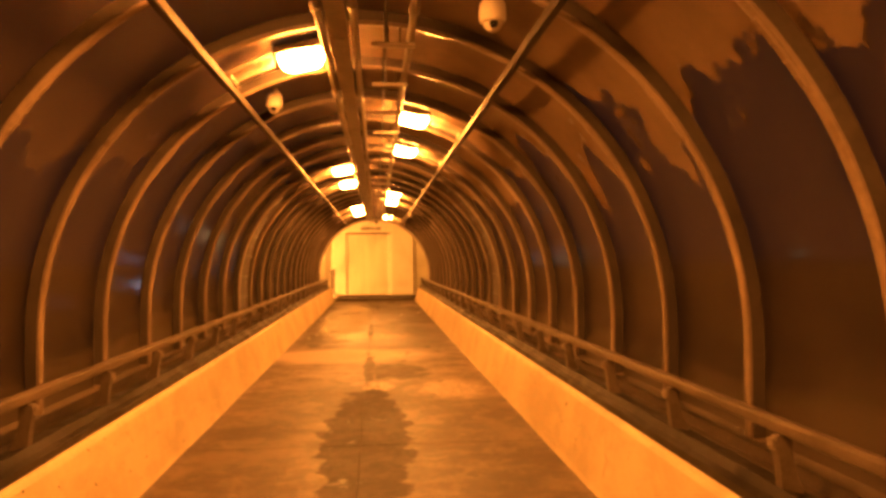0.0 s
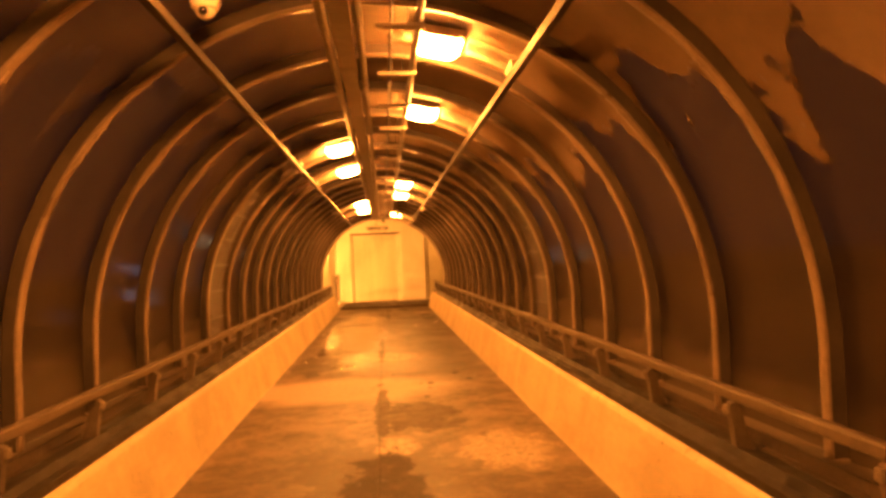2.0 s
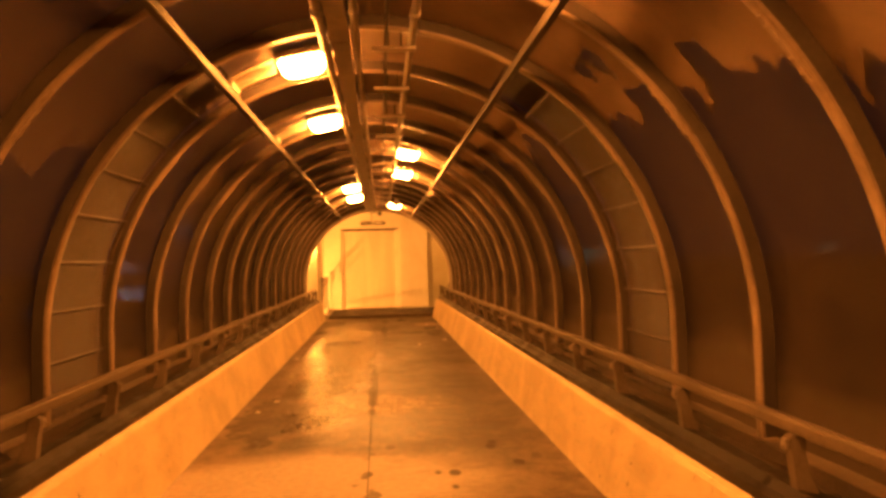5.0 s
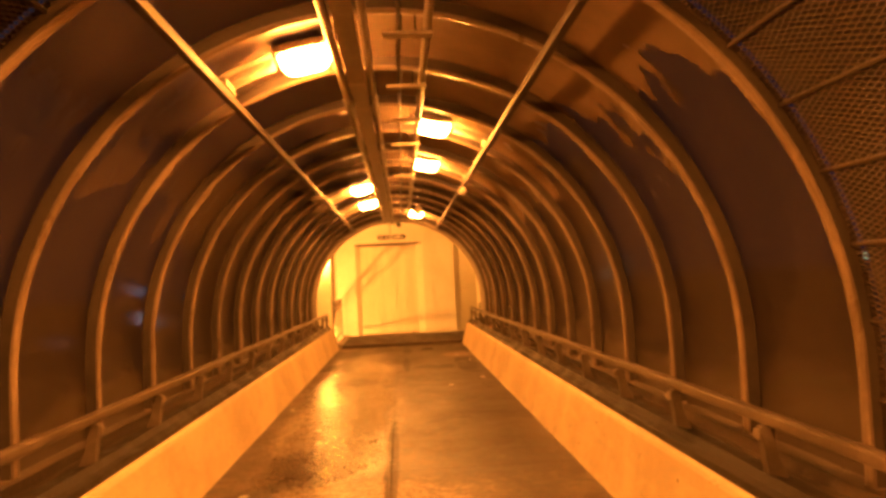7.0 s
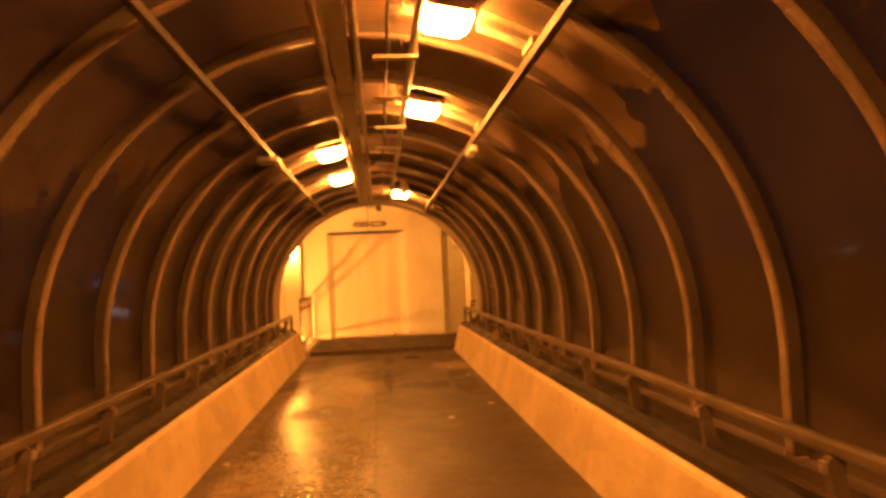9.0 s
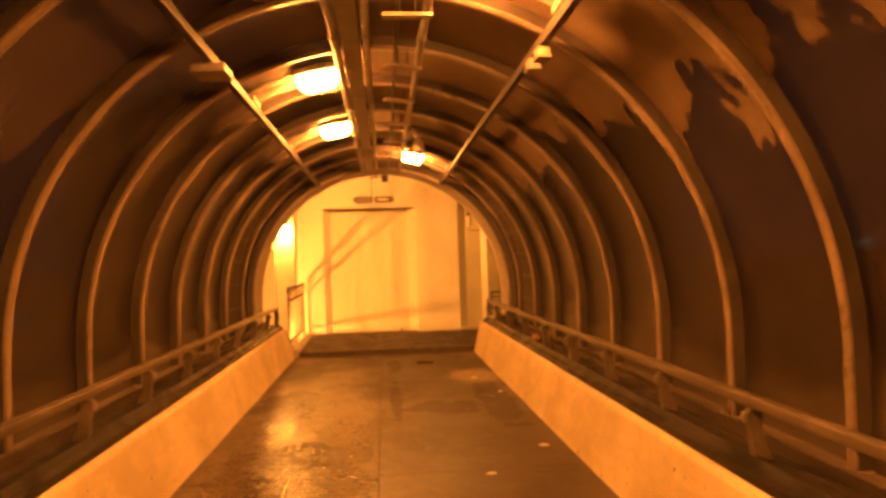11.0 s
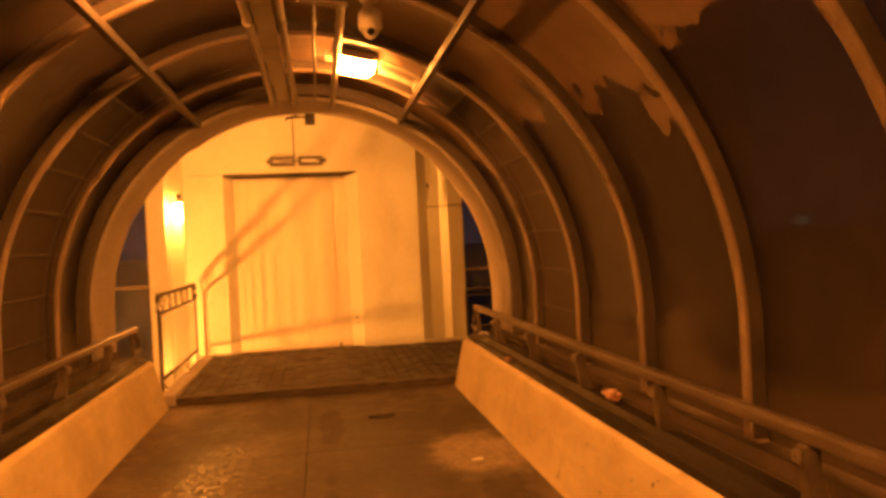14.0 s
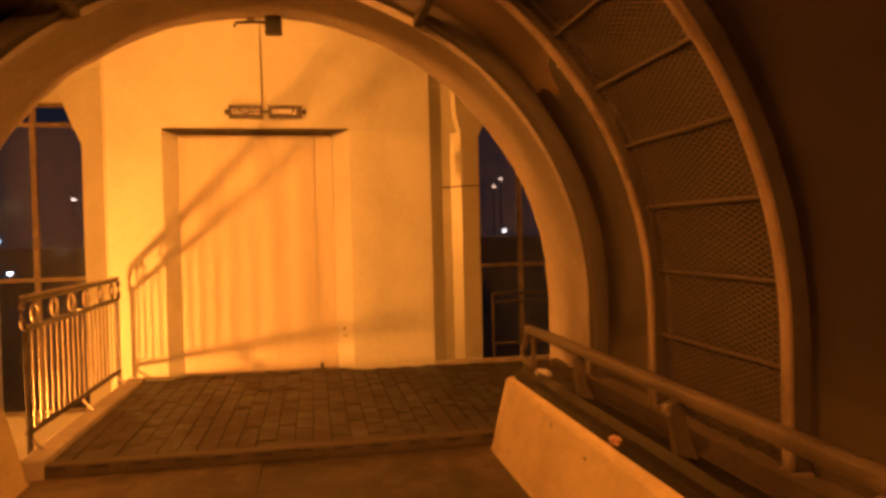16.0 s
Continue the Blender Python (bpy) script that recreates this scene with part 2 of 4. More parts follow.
def kerb_material():
    """Cream limewash on concrete, with trowel marks, scuffs and dark chips."""
    m, t, b = material("limewashed_concrete", (0.6, 0.5, 0.36), 0.6)
    v = coords(t)
    big = noise_node(t, v, 1.4, 4.0, 0.6, 0.4)
    mid = noise_node(t, coords(t, (1, 0.5, 1.6)), 6.0, 5.0, 0.65, 0.6)
    fine = noise_node(t, v, 45.0, 3.0)
    base = blend(t, ramp(t, calc(t, "ADD", calc(t, "MULTIPLY", big, 0.6), calc(t, "MULTIPLY", mid, 0.4)), 0.36, 0.62), (0.47, 0.37, 0.215), (0.66, 0.535, 0.32))
    scuff = ramp(t, noise_node(t, coords(t, (1, 0.8, 1.2)), 7.5, 6.0, 0.7, 0.8), 0.60, 0.72)
    base = blend(t, calc(t, "MULTIPLY", scuff, 0.6), base, (0.22, 0.155, 0.095))
    chip = ramp(t, noise_node(t, v, 17.0, 3.0, 0.55), 0.70, 0.74)
    base = blend(t, chip, base, (0.07, 0.055, 0.04))
    t.links.new(base, b.inputs["Base Color"])
    t.links.new(ramp(t, mid, 0.3, 0.7, 0.5, 0.72), b.inputs["Roughness"])
    bump(t, b, calc(t, "ADD", mid, calc(t, "MULTIPLY", fine, 0.25)), 0.3, 0.006)
    return m


def glow(name, colour, strength):
    m = bpy.data.materials.new(name)
    m.use_nodes = True
    t = m.node_tree
    e = t.nodes.new("ShaderNodeEmission")
    e.inputs[0].default_value, e.inputs[1].default_value = (*colour, 1), strength
    t.links.new(e.outputs[0], t.nodes["Material Output"].inputs["Surface"])
    return m


FLOOR = floor_material()
SKIN = skin_material()
KERB = kerb_material()
CAP = worn("dark_steel_channel", (0.034, 0.026, 0.020), (0.014, 0.011, 0.009), (0.3, 0.6), 0.3, coarse=3, fine=50)
LEDGE_M = worn("dusty_ledge", (0.150, 0.112, 0.080), (0.065, 0.048, 0.035), (0.55, 0.85), coarse=2.2, fine=45)
WEB_M = worn("shaded_rib_sides", (0.075, 0.056, 0.042), (0.040, 0.030, 0.023), (0.45, 0.7), coarse=3, fine=40, relief=0.15)
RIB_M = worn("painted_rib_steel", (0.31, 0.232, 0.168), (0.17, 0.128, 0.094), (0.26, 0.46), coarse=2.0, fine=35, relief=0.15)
BAR_M = worn("dull_brown_steel", (0.085, 0.066, 0.050), (0.048, 0.037, 0.028), (0.55, 0.75), coarse=4, fine=50, relief=0.15)
RAIL_M = worn("painted_rail_steel", (0.150, 0.115, 0.084), (0.070, 0.054, 0.040), (0.28, 0.5), coarse=4, fine=60, relief=0.15)
ZINC = worn("galvanised_steel", (0.34, 0.285, 0.22), (0.17, 0.14, 0.108), (0.38, 0.62), 0.3, coarse=6, fine=70, relief=0.1)
PLATE_M = worn("pale_galvanised_plate", (0.46, 0.40, 0.32), (0.27, 0.23, 0.18), (0.4, 0.6), 0.0, coarse=8, fine=70, relief=0.1)
DARK = worn("dark_painted_metal", (0.07, 0.06, 0.05), (0.035, 0.03, 0.025), (0.35, 0.6), 0.2, coarse=5, fine=60, relief=0.1)
WHITE = worn("aged_white_plastic", (0.68, 0.62, 0.52), (0.52, 0.45, 0.36), (0.35, 0.55), coarse=6, fine=60, relief=0.08)
PLASTER = worn("cream_plaster", (0.67, 0.65, 0.54), (0.56, 0.535, 0.43), (0.55, 0.75), coarse=0.9, fine=25, relief=0.25, depth=0.004, lo=0.3, hi=0.62)
# stretched upright: the streaks paint reflected and shadow bands into the door colour
DOOR_M = worn("cream_painted_steel", (0.69, 0.62, 0.48), (0.57, 0.49, 0.37), (0.33, 0.5), coarse=1.1, fine=30, relief=0.08, stretch=(2.2, 1, 0.25), lo=0.3, hi=0.65)
PORTAL_M = worn("portal_concrete", (0.42, 0.36, 0.29), (0.27, 0.225, 0.175), (0.55, 0.8), coarse=1.6, fine=26, relief=0.35, depth=0.006)
BRICK = worn("dark_paving_brick", (0.066, 0.045, 0.030), (0.015, 0.011, 0.008), (0.45, 0.8), coarse=3.5, fine=60, relief=0.4, depth=0.004)
bt = BRICK.node_tree
bb = bt.nodes["Principled BSDF"]
tint = blend(bt, ramp(bt, bt.nodes.new("ShaderNodeObjectInfo").outputs["Random"], 0.0, 1.0, 0.0, 0.75), bb.inputs["Base Color"].links[0].from_socket, (0.026, 0.019, 0.014))
bt.links.new(tint, bb.inputs["Base Color"])
NOSE = worn("worn_step_concrete", (0.10, 0.073, 0.050), (0.055, 0.040, 0.028), (0.55, 0.8), coarse=4, fine=50, relief=0.4, depth=0.006)
MORTAR = worn("paving_bed", (0.09, 0.075, 0.06), (0.05, 0.04, 0.03), (0.7, 0.9), coarse=6, fine=70)
STONE_EDGE = worn("pale_edging_concrete", (0.5, 0.44, 0.35), (0.3, 0.25, 0.19), (0.55, 0.8), coarse=4, fine=40, relief=0.4, depth=0.006)
MESH_M = worn("expanded_metal", (0.075, 0.050, 0.032), (0.036, 0.024, 0.016), (0.5, 0.75), 0.0, coarse=5, fine=50, relief=0.05)
BACKING = worn("near_black_backing_sheet", (0.014, 0.010, 0.008), (0.008, 0.006, 0.005), (0.5, 0.7), coarse=3, fine=40, relief=0.1)
GROUND_M = worn("night_asphalt", (0.055, 0.055, 0.055), (0.035, 0.035, 0.035), (0.7, 0.9), coarse=0.2, fine=4, relief=0.1)
PAPER = worn("crumpled_wrapper", (0.55, 0.40, 0.30), (0.35, 0.16, 0.08), (0.3, 0.55), coarse=14, fine=90, relief=0.4)
SCRAP = worn("white_paper", (0.72, 0.70, 0.66), (0.55, 0.52, 0.48), (0.6, 0.8), coarse=14, fine=90, relief=0.2)
BARK = worn("dark_twig", (0.06, 0.045, 0.03), (0.03, 0.022, 0.015), (0.7, 0.9), coarse=20, fine=120)
SIGN_DARK = worn("brown_sign_plate", (0.10, 0.07, 0.05), (0.07, 0.05, 0.035), (0.4, 0.5), coarse=10, fine=60, relief=0.05)
LAMP_ON = glow("lit_sodium_diffuser", SODIUM, LAMP_STRENGTH)
STAIR_ON = glow("lit_stair_diffuser", SODIUM, 12500.0)
CEIL_ON = glow("lit_ceiling_diffuser", SODIUM, 680.0)
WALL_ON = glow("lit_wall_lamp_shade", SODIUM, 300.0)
GLASS, gt, gb = material("window_glass", (0.8, 0.82, 0.85), 0.03)
gb.inputs["Transmission Weight"].default_value = 1.0
gb.inputs["IOR"].default_value = 1.45
OPAL, ot, ob_ = material("unlit_opal_glass", (0.62, 0.56, 0.46), 0.2)
LENS, lt, lb = material("black_glass_dome", (0.012, 0.012, 0.014), 0.08)


# ---- mesh helpers ----
def part(name, bm, mat, parent=None, label="", m=None):
    bmesh.ops.recalc_face_normals(bm, faces=bm.faces[:])
    me = bpy.data.meshes.new(name)
    bm.to_mesh(me)
    bm.free()
    me.materials.append(mat)
    ob = new(name, me)
    if parent is not None:
        ob.parent = parent
    if m is not None:
        ob.matrix_basis = m
    if label:
        tagged(ob, label)
    return ob


def smooth(ob, angle=35):
    for p in ob.data.polygons:
        p.use_smooth = True
    ob.data.set_sharp_from_angle(angle=radians(angle))
    return ob


def thing(name, label, category, at=(0, 0, 0), group="", kind=""):
    ob = new(name)
    ob.empty_display_size = 0.1
    ob.matrix_basis = Matrix.Translation(at)
    return tagged(ob, label, category, group, kind)


def box(bm, x0, x1, y0, y1, z0, z1, bevel=0.0):
    m = Matrix.LocRotScale(((x0 + x1) / 2, (y0 + y1) / 2, (z0 + z1) / 2), None, (abs(x1 - x0), abs(y1 - y0), abs(z1 - z0)))
    made = bmesh.ops.create_cube(bm, size=1, matrix=m)["verts"]
    if bevel:
        edges = list({e for v in made for e in v.link_edges})
        bmesh.ops.bevel(bm, geom=edges, offset=bevel, segments=2, affect="EDGES", profile=0.6)
    return bm


def tube(bm, pts, r, n=10, closed=False):
    """A round bar through points."""
    pts = [Vector(p) for p in pts]
    rings = []
    for i, p in enumerate(pts):
        a = pts[i - 1] if i else (pts[-1] if closed else p)
        b = pts[i + 1] if i + 1 < len(pts) else (pts[0] if closed else p)
        d = (b - a).normalized()
        side = d.cross(Vector((0, 0, 1)))
        if side.length < 1e-3:
            side = d.cross(Vector((1, 0, 0)))
        side.normalize()
        up = side.cross(d)
        rings.append([bm.verts.new(p + r * (math.cos(k * math.tau / n) * side + math.sin(k * math.tau / n) * up)) for k in range(n)])
    pairs = list(zip(rings, rings[1:])) + ([(rings[-1], rings[0])] if closed else [])
    for a, b in pairs:
        for k in range(n):
            bm.faces.new((a[k], a[(k + 1) % n], b[(k + 1) % n], b[k]))
    if not closed:
        bm.faces.new(rings[0])
        bm.faces.new(rings[-1][::-1])
    return bm


def extrude_y(bm, profile, y0, y1, steps=1):
    """A profile of (x, z) drawn out along y."""
    rings = [[bm.verts.new((x, y0 + (y1 - y0) * i / steps, z)) for x, z in profile] for i in range(steps + 1)]
    n = len(profile)
    for a, b in zip(rings, rings[1:]):
        for k in range(n):
            bm.faces.new((a[k], a[(k + 1) % n], b[(k + 1) % n], b[k]))
    bm.faces.new(rings[0])
    bm.faces.new(rings[-1][::-1])
    return bm


def arch_way(a0, a1, n, foot=None):
    """Angles from the left springing (180 degrees) to the right one (0), with legs down to foot."""
    way = [(radians(a0 + (a1 - a0) * i / n), None) for i in range(n + 1)]
    if foot is not None:
        way = [(radians(a0), foot)] + way + [(radians(a1), foot)]
    return way


def arch_sweep(bm, profile, way, zc=ZC):
    """A closed profile of (radius, y) swept along an arch."""
    rings = []
    for a, foot in way:
        rings.append([bm.verts.new((r * math.cos(a), y, foot if foot is not None else zc + r * math.sin(a))) for r, y in profile])
    n = len(profile)
    for a, b in zip(rings, rings[1:]):
        for k in range(n):
            bm.faces.new((a[k], a[(k + 1) % n], b[(k + 1) % n], b[k]))
    bm.faces.new(rings[0])
    bm.faces.new(rings[-1][::-1])
    return bm


def lathe(bm, profile, n=20, at=(0, 0, 0)):
    """A profile of (radius, z) turned round the z axis."""
    rings = [[bm.verts.new((at[0] + r * math.cos(k * math.tau / n), at[1] + r * math.sin(k * math.tau / n), at[2] + z)) for k in range(n)] for r, z in profile]
    for a, b in zip(rings, rings[1:]):
        for k in range(n):
            bm.faces.new((a[k], a[(k + 1) % n], b[(k + 1) % n], b[k]))
    bm.faces.new(rings[0])
    bm.faces.new(rings[-1][::-1])
    return bm


# ---- tunnel: floor, kerbs, ledges ----
bm = box(bmesh.new(), -1.9, 1.9, Y_BACK, Y_OPEN, -0.40, -0.012)
floor = tagged(part("floor", bm, MORTAR), "grey concrete walkway slab under the tunnel floor", "floor", kind="structure")
joints = [Y_BACK, -3.2, 1.1, 5.2, 9.25, 13.3, 17.4, 21.4, Y_STEP - 0.004]
for y0, y1 in zip(joints, joints[1:]):
    for x0, x1 in ((-HALF - 0.02, -0.056), (-0.050, HALF + 0.02)):
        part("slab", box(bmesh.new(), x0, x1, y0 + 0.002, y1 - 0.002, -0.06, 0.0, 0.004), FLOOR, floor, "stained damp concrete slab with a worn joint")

for side, word in ((-1, "kerb_west"), (1, "kerb_east")):
    prof = [(1.26, -0.05), (HALF, 0.0), (HALF + 0.012, 0.03), (1.388, 0.405), (1.400, 0.425), (1.425, 0.435), (1.95, 0.435), (1.95, -0.05)]
    bm = extrude_y(bmesh.new(), [(side * x, z) for x, z in prof], Y_BACK, 23.20, 60)
    for v in bm.verts:
        v.co.x += 0.006 * noise.noise(Vector((side * 7, v.co.y * 0.9, v.co.z * 3)))
    tagged(part(word, bm, KERB), "pale limewashed sloping concrete kerb along the walkway", "kerb", kind="structure")
    bm = extrude_y(bmesh.new(), [(side * x, z) for x, z in ((1.425, 0.436), (1.430, 0.472), (1.468, 0.484), (1.484, 0.520), (1.500, 0.520), (1.504, LEDGE), (1.60, LEDGE - 0.004), (1.60, 0.437))], Y_BACK, 23.12)
    tagged(part("trim", bm, CAP), "dark steel channel along the top of the kerb", "kerb trim", kind="structure")
    bm = extrude_y(bmesh.new(), [(side * x, z) for x, z in ((1.602, 0.437), (1.602, LEDGE - 0.003), (1.645, LEDGE - 0.003), (1.652, 0.545), (1.690, 0.545), (1.697, LEDGE), (1.745, LEDGE), (1.745, 0.437))], Y_BACK, 23.12)
    extrude_y(bm, [(side * x, z) for x, z in ((1.746, 0.437), (1.746, LEDGE), (1.93, LEDGE), (1.93, 0.437))], Y_BACK, Y_PORTAL)
    tagged(part("ledge", bm, LEDGE_M), "dusty brown ledge with a low steel curb at the foot of the ribs", "ledge", kind="structure")

# ---- tunnel: shell panels and mesh bays ----
shell = tagged(part("shell", arch_sweep(bmesh.new(), [(2.10, Y_BACK), (2.13, Y_BACK), (2.13, Y_BACK + 0.1), (2.10, Y_BACK + 0.1)], arch_way(180, 0, 32, -0.3)), DARK),
               "vaulted shell of smoked acrylic sheets, dusty above", "tunnel shell", kind="structure")
MESH_BAYS = (7, 19)           # the bay that begins at this rib


def skin_bay(y0, y1, a0, a1, foot, n):
    way = arch_way(a0, a1, n, foot)
    bow = 0.012
    ys = [y0 + (y1 - y0) * i / 4 for i in range(5)]
    inner = [(R_SKIN + bow * math.sin(math.pi * i / 4), y) for i, y in enumerate(ys)]
    outer = [(R_SKIN + 0.012 + bow * math.sin(math.pi * i / 4), y) for i, y in enumerate(ys)][::-1]
    return arch_sweep(bmesh.new(), inner + outer, way)


for k in range(FIRST - 1, LAST + 1):
    y0, y1 = rib_y(k) - 0.027, (rib_y(k + 1) - 0.027 if k < LAST else Y_PORTAL)
    y0, y1 = max(y0, Y_BACK) + 0.002, y1 - 0.002
    if k in MESH_BAYS:
        smooth(part("panel", skin_bay(y0, y1, 118, 62, None, 18), SKIN, shell, "smoked acrylic crown sheet between mesh sides"))
    else:
        smooth(part("panel", skin_bay(y0, y1, 180, 0, LEDGE, 48), SKIN, shell))


def mesh_point(s, y, r, side):
    """A point of the mesh side: s metres down from its upper edge."""
    arc = radians(62) * r
    if s < arc:
        a = radians(62) - s / r
        return Vector((side * r * math.cos(a), y, ZC + r * math.sin(a)))
    return Vector((side * r, y, ZC - (s - arc)))


def mesh_side(y0, y1, side, r=1.806, pitch=0.022, slope=0.38, half=0.0033):
    bm = bmesh.new()
    total = radians(62) * r + ZC - LEDGE
    for sign in (-1, 1):
        reach = (y1 - y0) * slope
        s0 = -reach
        while s0 < total + reach:
            row = []
            for i in range(8):
                y = y0 + (y1 - y0) * i / 7
                s = s0 + sign * slope * (y - y0)
                if -0.001 <= s <= total:
                    row.append([bm.verts.new(mesh_point(s + ds, y, r + dr + sign * 0.0012, side)) for ds, dr in ((-half, 0), (0, -half), (half, 0), (0, half * 0.6))])
            for a, b in zip(row, row[1:]):
                for j in range(4):
                    bm.faces.new((a[j], a[(j + 1) % 4], b[(j + 1) % 4], b[j]))
            s0 += pitch
    return bm


for k in MESH_BAYS:
    y0, y1 = rib_y(k) + 0.004, rib_y(k + 1) - D - 0.004
    for side in (-1, 1):
        screen = thing("mesh_screen", "brown expanded metal mesh screen with horizontal bars between ribs", "mesh screen", (0, 0, 0), "mesh screens in the shell")
        tagged(part("mesh", mesh_side(y0, y1, side), MESH_M, screen), kind="stuff")
        for i in range(8):
            p = mesh_point(0.03 + i * 0.289, 0, 1.803, side)
            part("bar", tube(bmesh.new(), [(p.x, y0, p.z), (p.x, y1, p.z)], 0.010, 8), WEB_M, screen, "horizontal support bar")
        # added near-black sheet that closes the bay behind the mesh
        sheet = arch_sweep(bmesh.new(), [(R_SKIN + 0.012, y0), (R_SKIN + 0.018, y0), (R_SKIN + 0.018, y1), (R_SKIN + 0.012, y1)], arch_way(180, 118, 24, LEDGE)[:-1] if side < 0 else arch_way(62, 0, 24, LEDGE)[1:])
        smooth(part("backing_sheet", sheet, BACKING, screen, "near-black sheet added behind the mesh"))

# ---- tunnel: ribs ----
rib = thing("arch_rib", "brown painted steel arch rib with bolted splice plates", "arch rib", (0, rib_y(FIRST), 0), "arch ribs of the tunnel")
flange = [(R_IN, -0.008), (R_IN, -D + 0.008), (R_IN + 0.006, -D), (R_IN + 0.018, -D), (R_IN + 0.021, -D + 0.004), (R_IN + 0.021, -0.004), (R_IN + 0.018, 0.0), (R_IN + 0.006, 0.0)]
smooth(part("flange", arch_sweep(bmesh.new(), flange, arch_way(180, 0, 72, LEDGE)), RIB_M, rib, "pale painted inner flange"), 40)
# the sides carry their shade in the colour, darker than the flange
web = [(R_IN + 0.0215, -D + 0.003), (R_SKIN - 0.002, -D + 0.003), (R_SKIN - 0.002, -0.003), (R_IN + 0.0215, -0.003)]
smooth(part("web", arch_sweep(bmesh.new(), web, arch_way(180, 0, 72, LEDGE)), WEB_M, rib, "brown sides of the boxed rib, darkened for shade"), 40)
for a in (142, 38):
    bm = arch_sweep(bmesh.new(), [(R_IN - 0.008, -0.012), (R_IN - 0.008, -D + 0.012), (R_IN - 0.0005, -D + 0.010), (R_IN - 0.0005, -0.010)], arch_way(a + 4.5, a - 4.5, 6))
    for da in (-3.2, -1.2, 1.2, 3.2):
        for y in (-0.016, -D + 0.016):
            c, s = math.cos(radians(a + da)), math.sin(radians(a + da))
            o = Vector((c * (R_IN - 0.009), y, ZC + s * (R_IN - 0.009)))
            bmesh.ops.create_cone(bm, cap_ends=True, segments=6, radius1=0.006, radius2=0.0055, depth=0.006,
                                  matrix=Matrix.Translation(o) @ Vector((c, 0, s)).to_track_quat("Z", "Y").to_matrix().to_4x4())
    part("splice_plate", bm, RIB_M, rib, "bolted splice plate")
for side in (-1, 1):
    part("foot_plate", box(bmesh.new(), side * (R_IN - 0.02), side * (R_SKIN - 0.01), -D - 0.02, 0.02, LEDGE, LEDGE + 0.012, 0.003), RIB_M, rib)
for k in range(FIRST + 1, LAST + 1):
    copy_thing(rib, Matrix.Translation((0, rib_y(k), 0)))

# ---- tunnel: handrails ----
for side, word in ((-1, "west"), (1, "east")):
    hr = thing("handrail", "brown painted steel handrail on bracket posts above the kerb", "handrail", (side * 1.5, 8, LEDGE), "handrails along the kerbs")
    at = lambda x, y, z: (side * (x - 1.5), y - 8, z - LEDGE)
    bm = bmesh.new()
    prof = [(1.475, 0.728), (1.478, 0.716), (1.488, 0.710), (1.522, 0.710), (1.532, 0.716), (1.535, 0.728), (1.532, 0.752), (1.522, 0.760), (1.488, 0.760), (1.478, 0.752)]
    extrude_y(bm, [(side * (x - 1.5), z - LEDGE) for x, z in prof], Y_BACK - 8, 23.08 - 8)
    smooth(part("rail", bm, RAIL_M, hr), 40)
    bm = tube(bmesh.new(), [at(1.505, 23.04, 0.735), at(1.505, 23.20, 0.60), at(1.505, 23.21, 0.55), at(1.505, 23.17, 0.535), at(1.505, 22.98, 0.535)], 0.022, 8)
    smooth(part("end_return", bm, RAIL_M, hr, "bent end of the handrail"))
    part("end_post", tube(bmesh.new(), [at(1.505, 22.99, 0.50), at(1.505, 22.99, 0.72)], 0.018, 8), RAIL_M, hr)
    post_mesh = None
    for k in range(FIRST, LAST + 1):
        y = RIB0 + 0.20 + BAY * k
        if post_mesh is None:
            bm = bmesh.new()
            outline = [(1.482, 0.7095), (1.466, 0.704), (1.461, 0.680), (1.474, 0.610), (1.484, 0.521), (1.562, 0.501), (1.555, 0.530), (1.532, 0.575), (1.520, 0.640), (1.518, 0.7095)]
            a = [bm.verts.new((side * (x - 1.5), -0.022, z - LEDGE)) for x, z in outline]
            b = [bm.verts.new((side * (x - 1.5), 0.022, z - LEDGE)) for x, z in outline]
            n = len(outline)
            bm.faces.new(a)
            bm.faces.new(b[::-1])
            for j in range(n):
                bm.faces.new((a[j], a[(j + 1) % n], b[(j + 1) % n], b[j]))
            # gusset that flares along the ledge
            g = [bm.verts.new((side * (x - 1.5), yy, z - LEDGE)) for x in (1.515, 1.527) for yy, z in ((0.021, 0.501), (0.100, 0.501), (0.080, 0.515), (0.038, 0.570), (0.021, 0.640))]
            bm.faces.new(g[:5])
            bm.faces.new(g[5:][::-1])
            for j in range(5):
                bm.faces.new((g[j], g[(j + 1) % 5], g[5 + (j + 1) % 5], g[5 + j]))
            p = part("post", bm, RAIL_M, hr, "flat bracket post with a flared foot", Matrix.Translation((0, y - 8, 0)))
            post_mesh = p.data
            bm = box(bmesh.new(), side * -0.052, side * -0.0385, -0.017, 0.017, 0.158, 0.198, 0.004)
            bmesh.ops.create_cone(bm, cap_ends=True, segments=6, radius1=0.008, radius2=0.007, depth=0.008, matrix=Matrix.Translation((side * -0.055, 0, 0.178)) @ Matrix.Rotation(radians(90), 4, "Y"))
            pad = part("bolt_pad", bm, ZINC, p, "worn bolt pad")
            pad_mesh = pad.data
        else:
            p = new("post", post_mesh)
            p.parent = hr
            p.matrix_basis = Matrix.Translation((0, y - 8, 0))
            pad = new("bolt_pad", pad_mesh)
            pad.parent = p

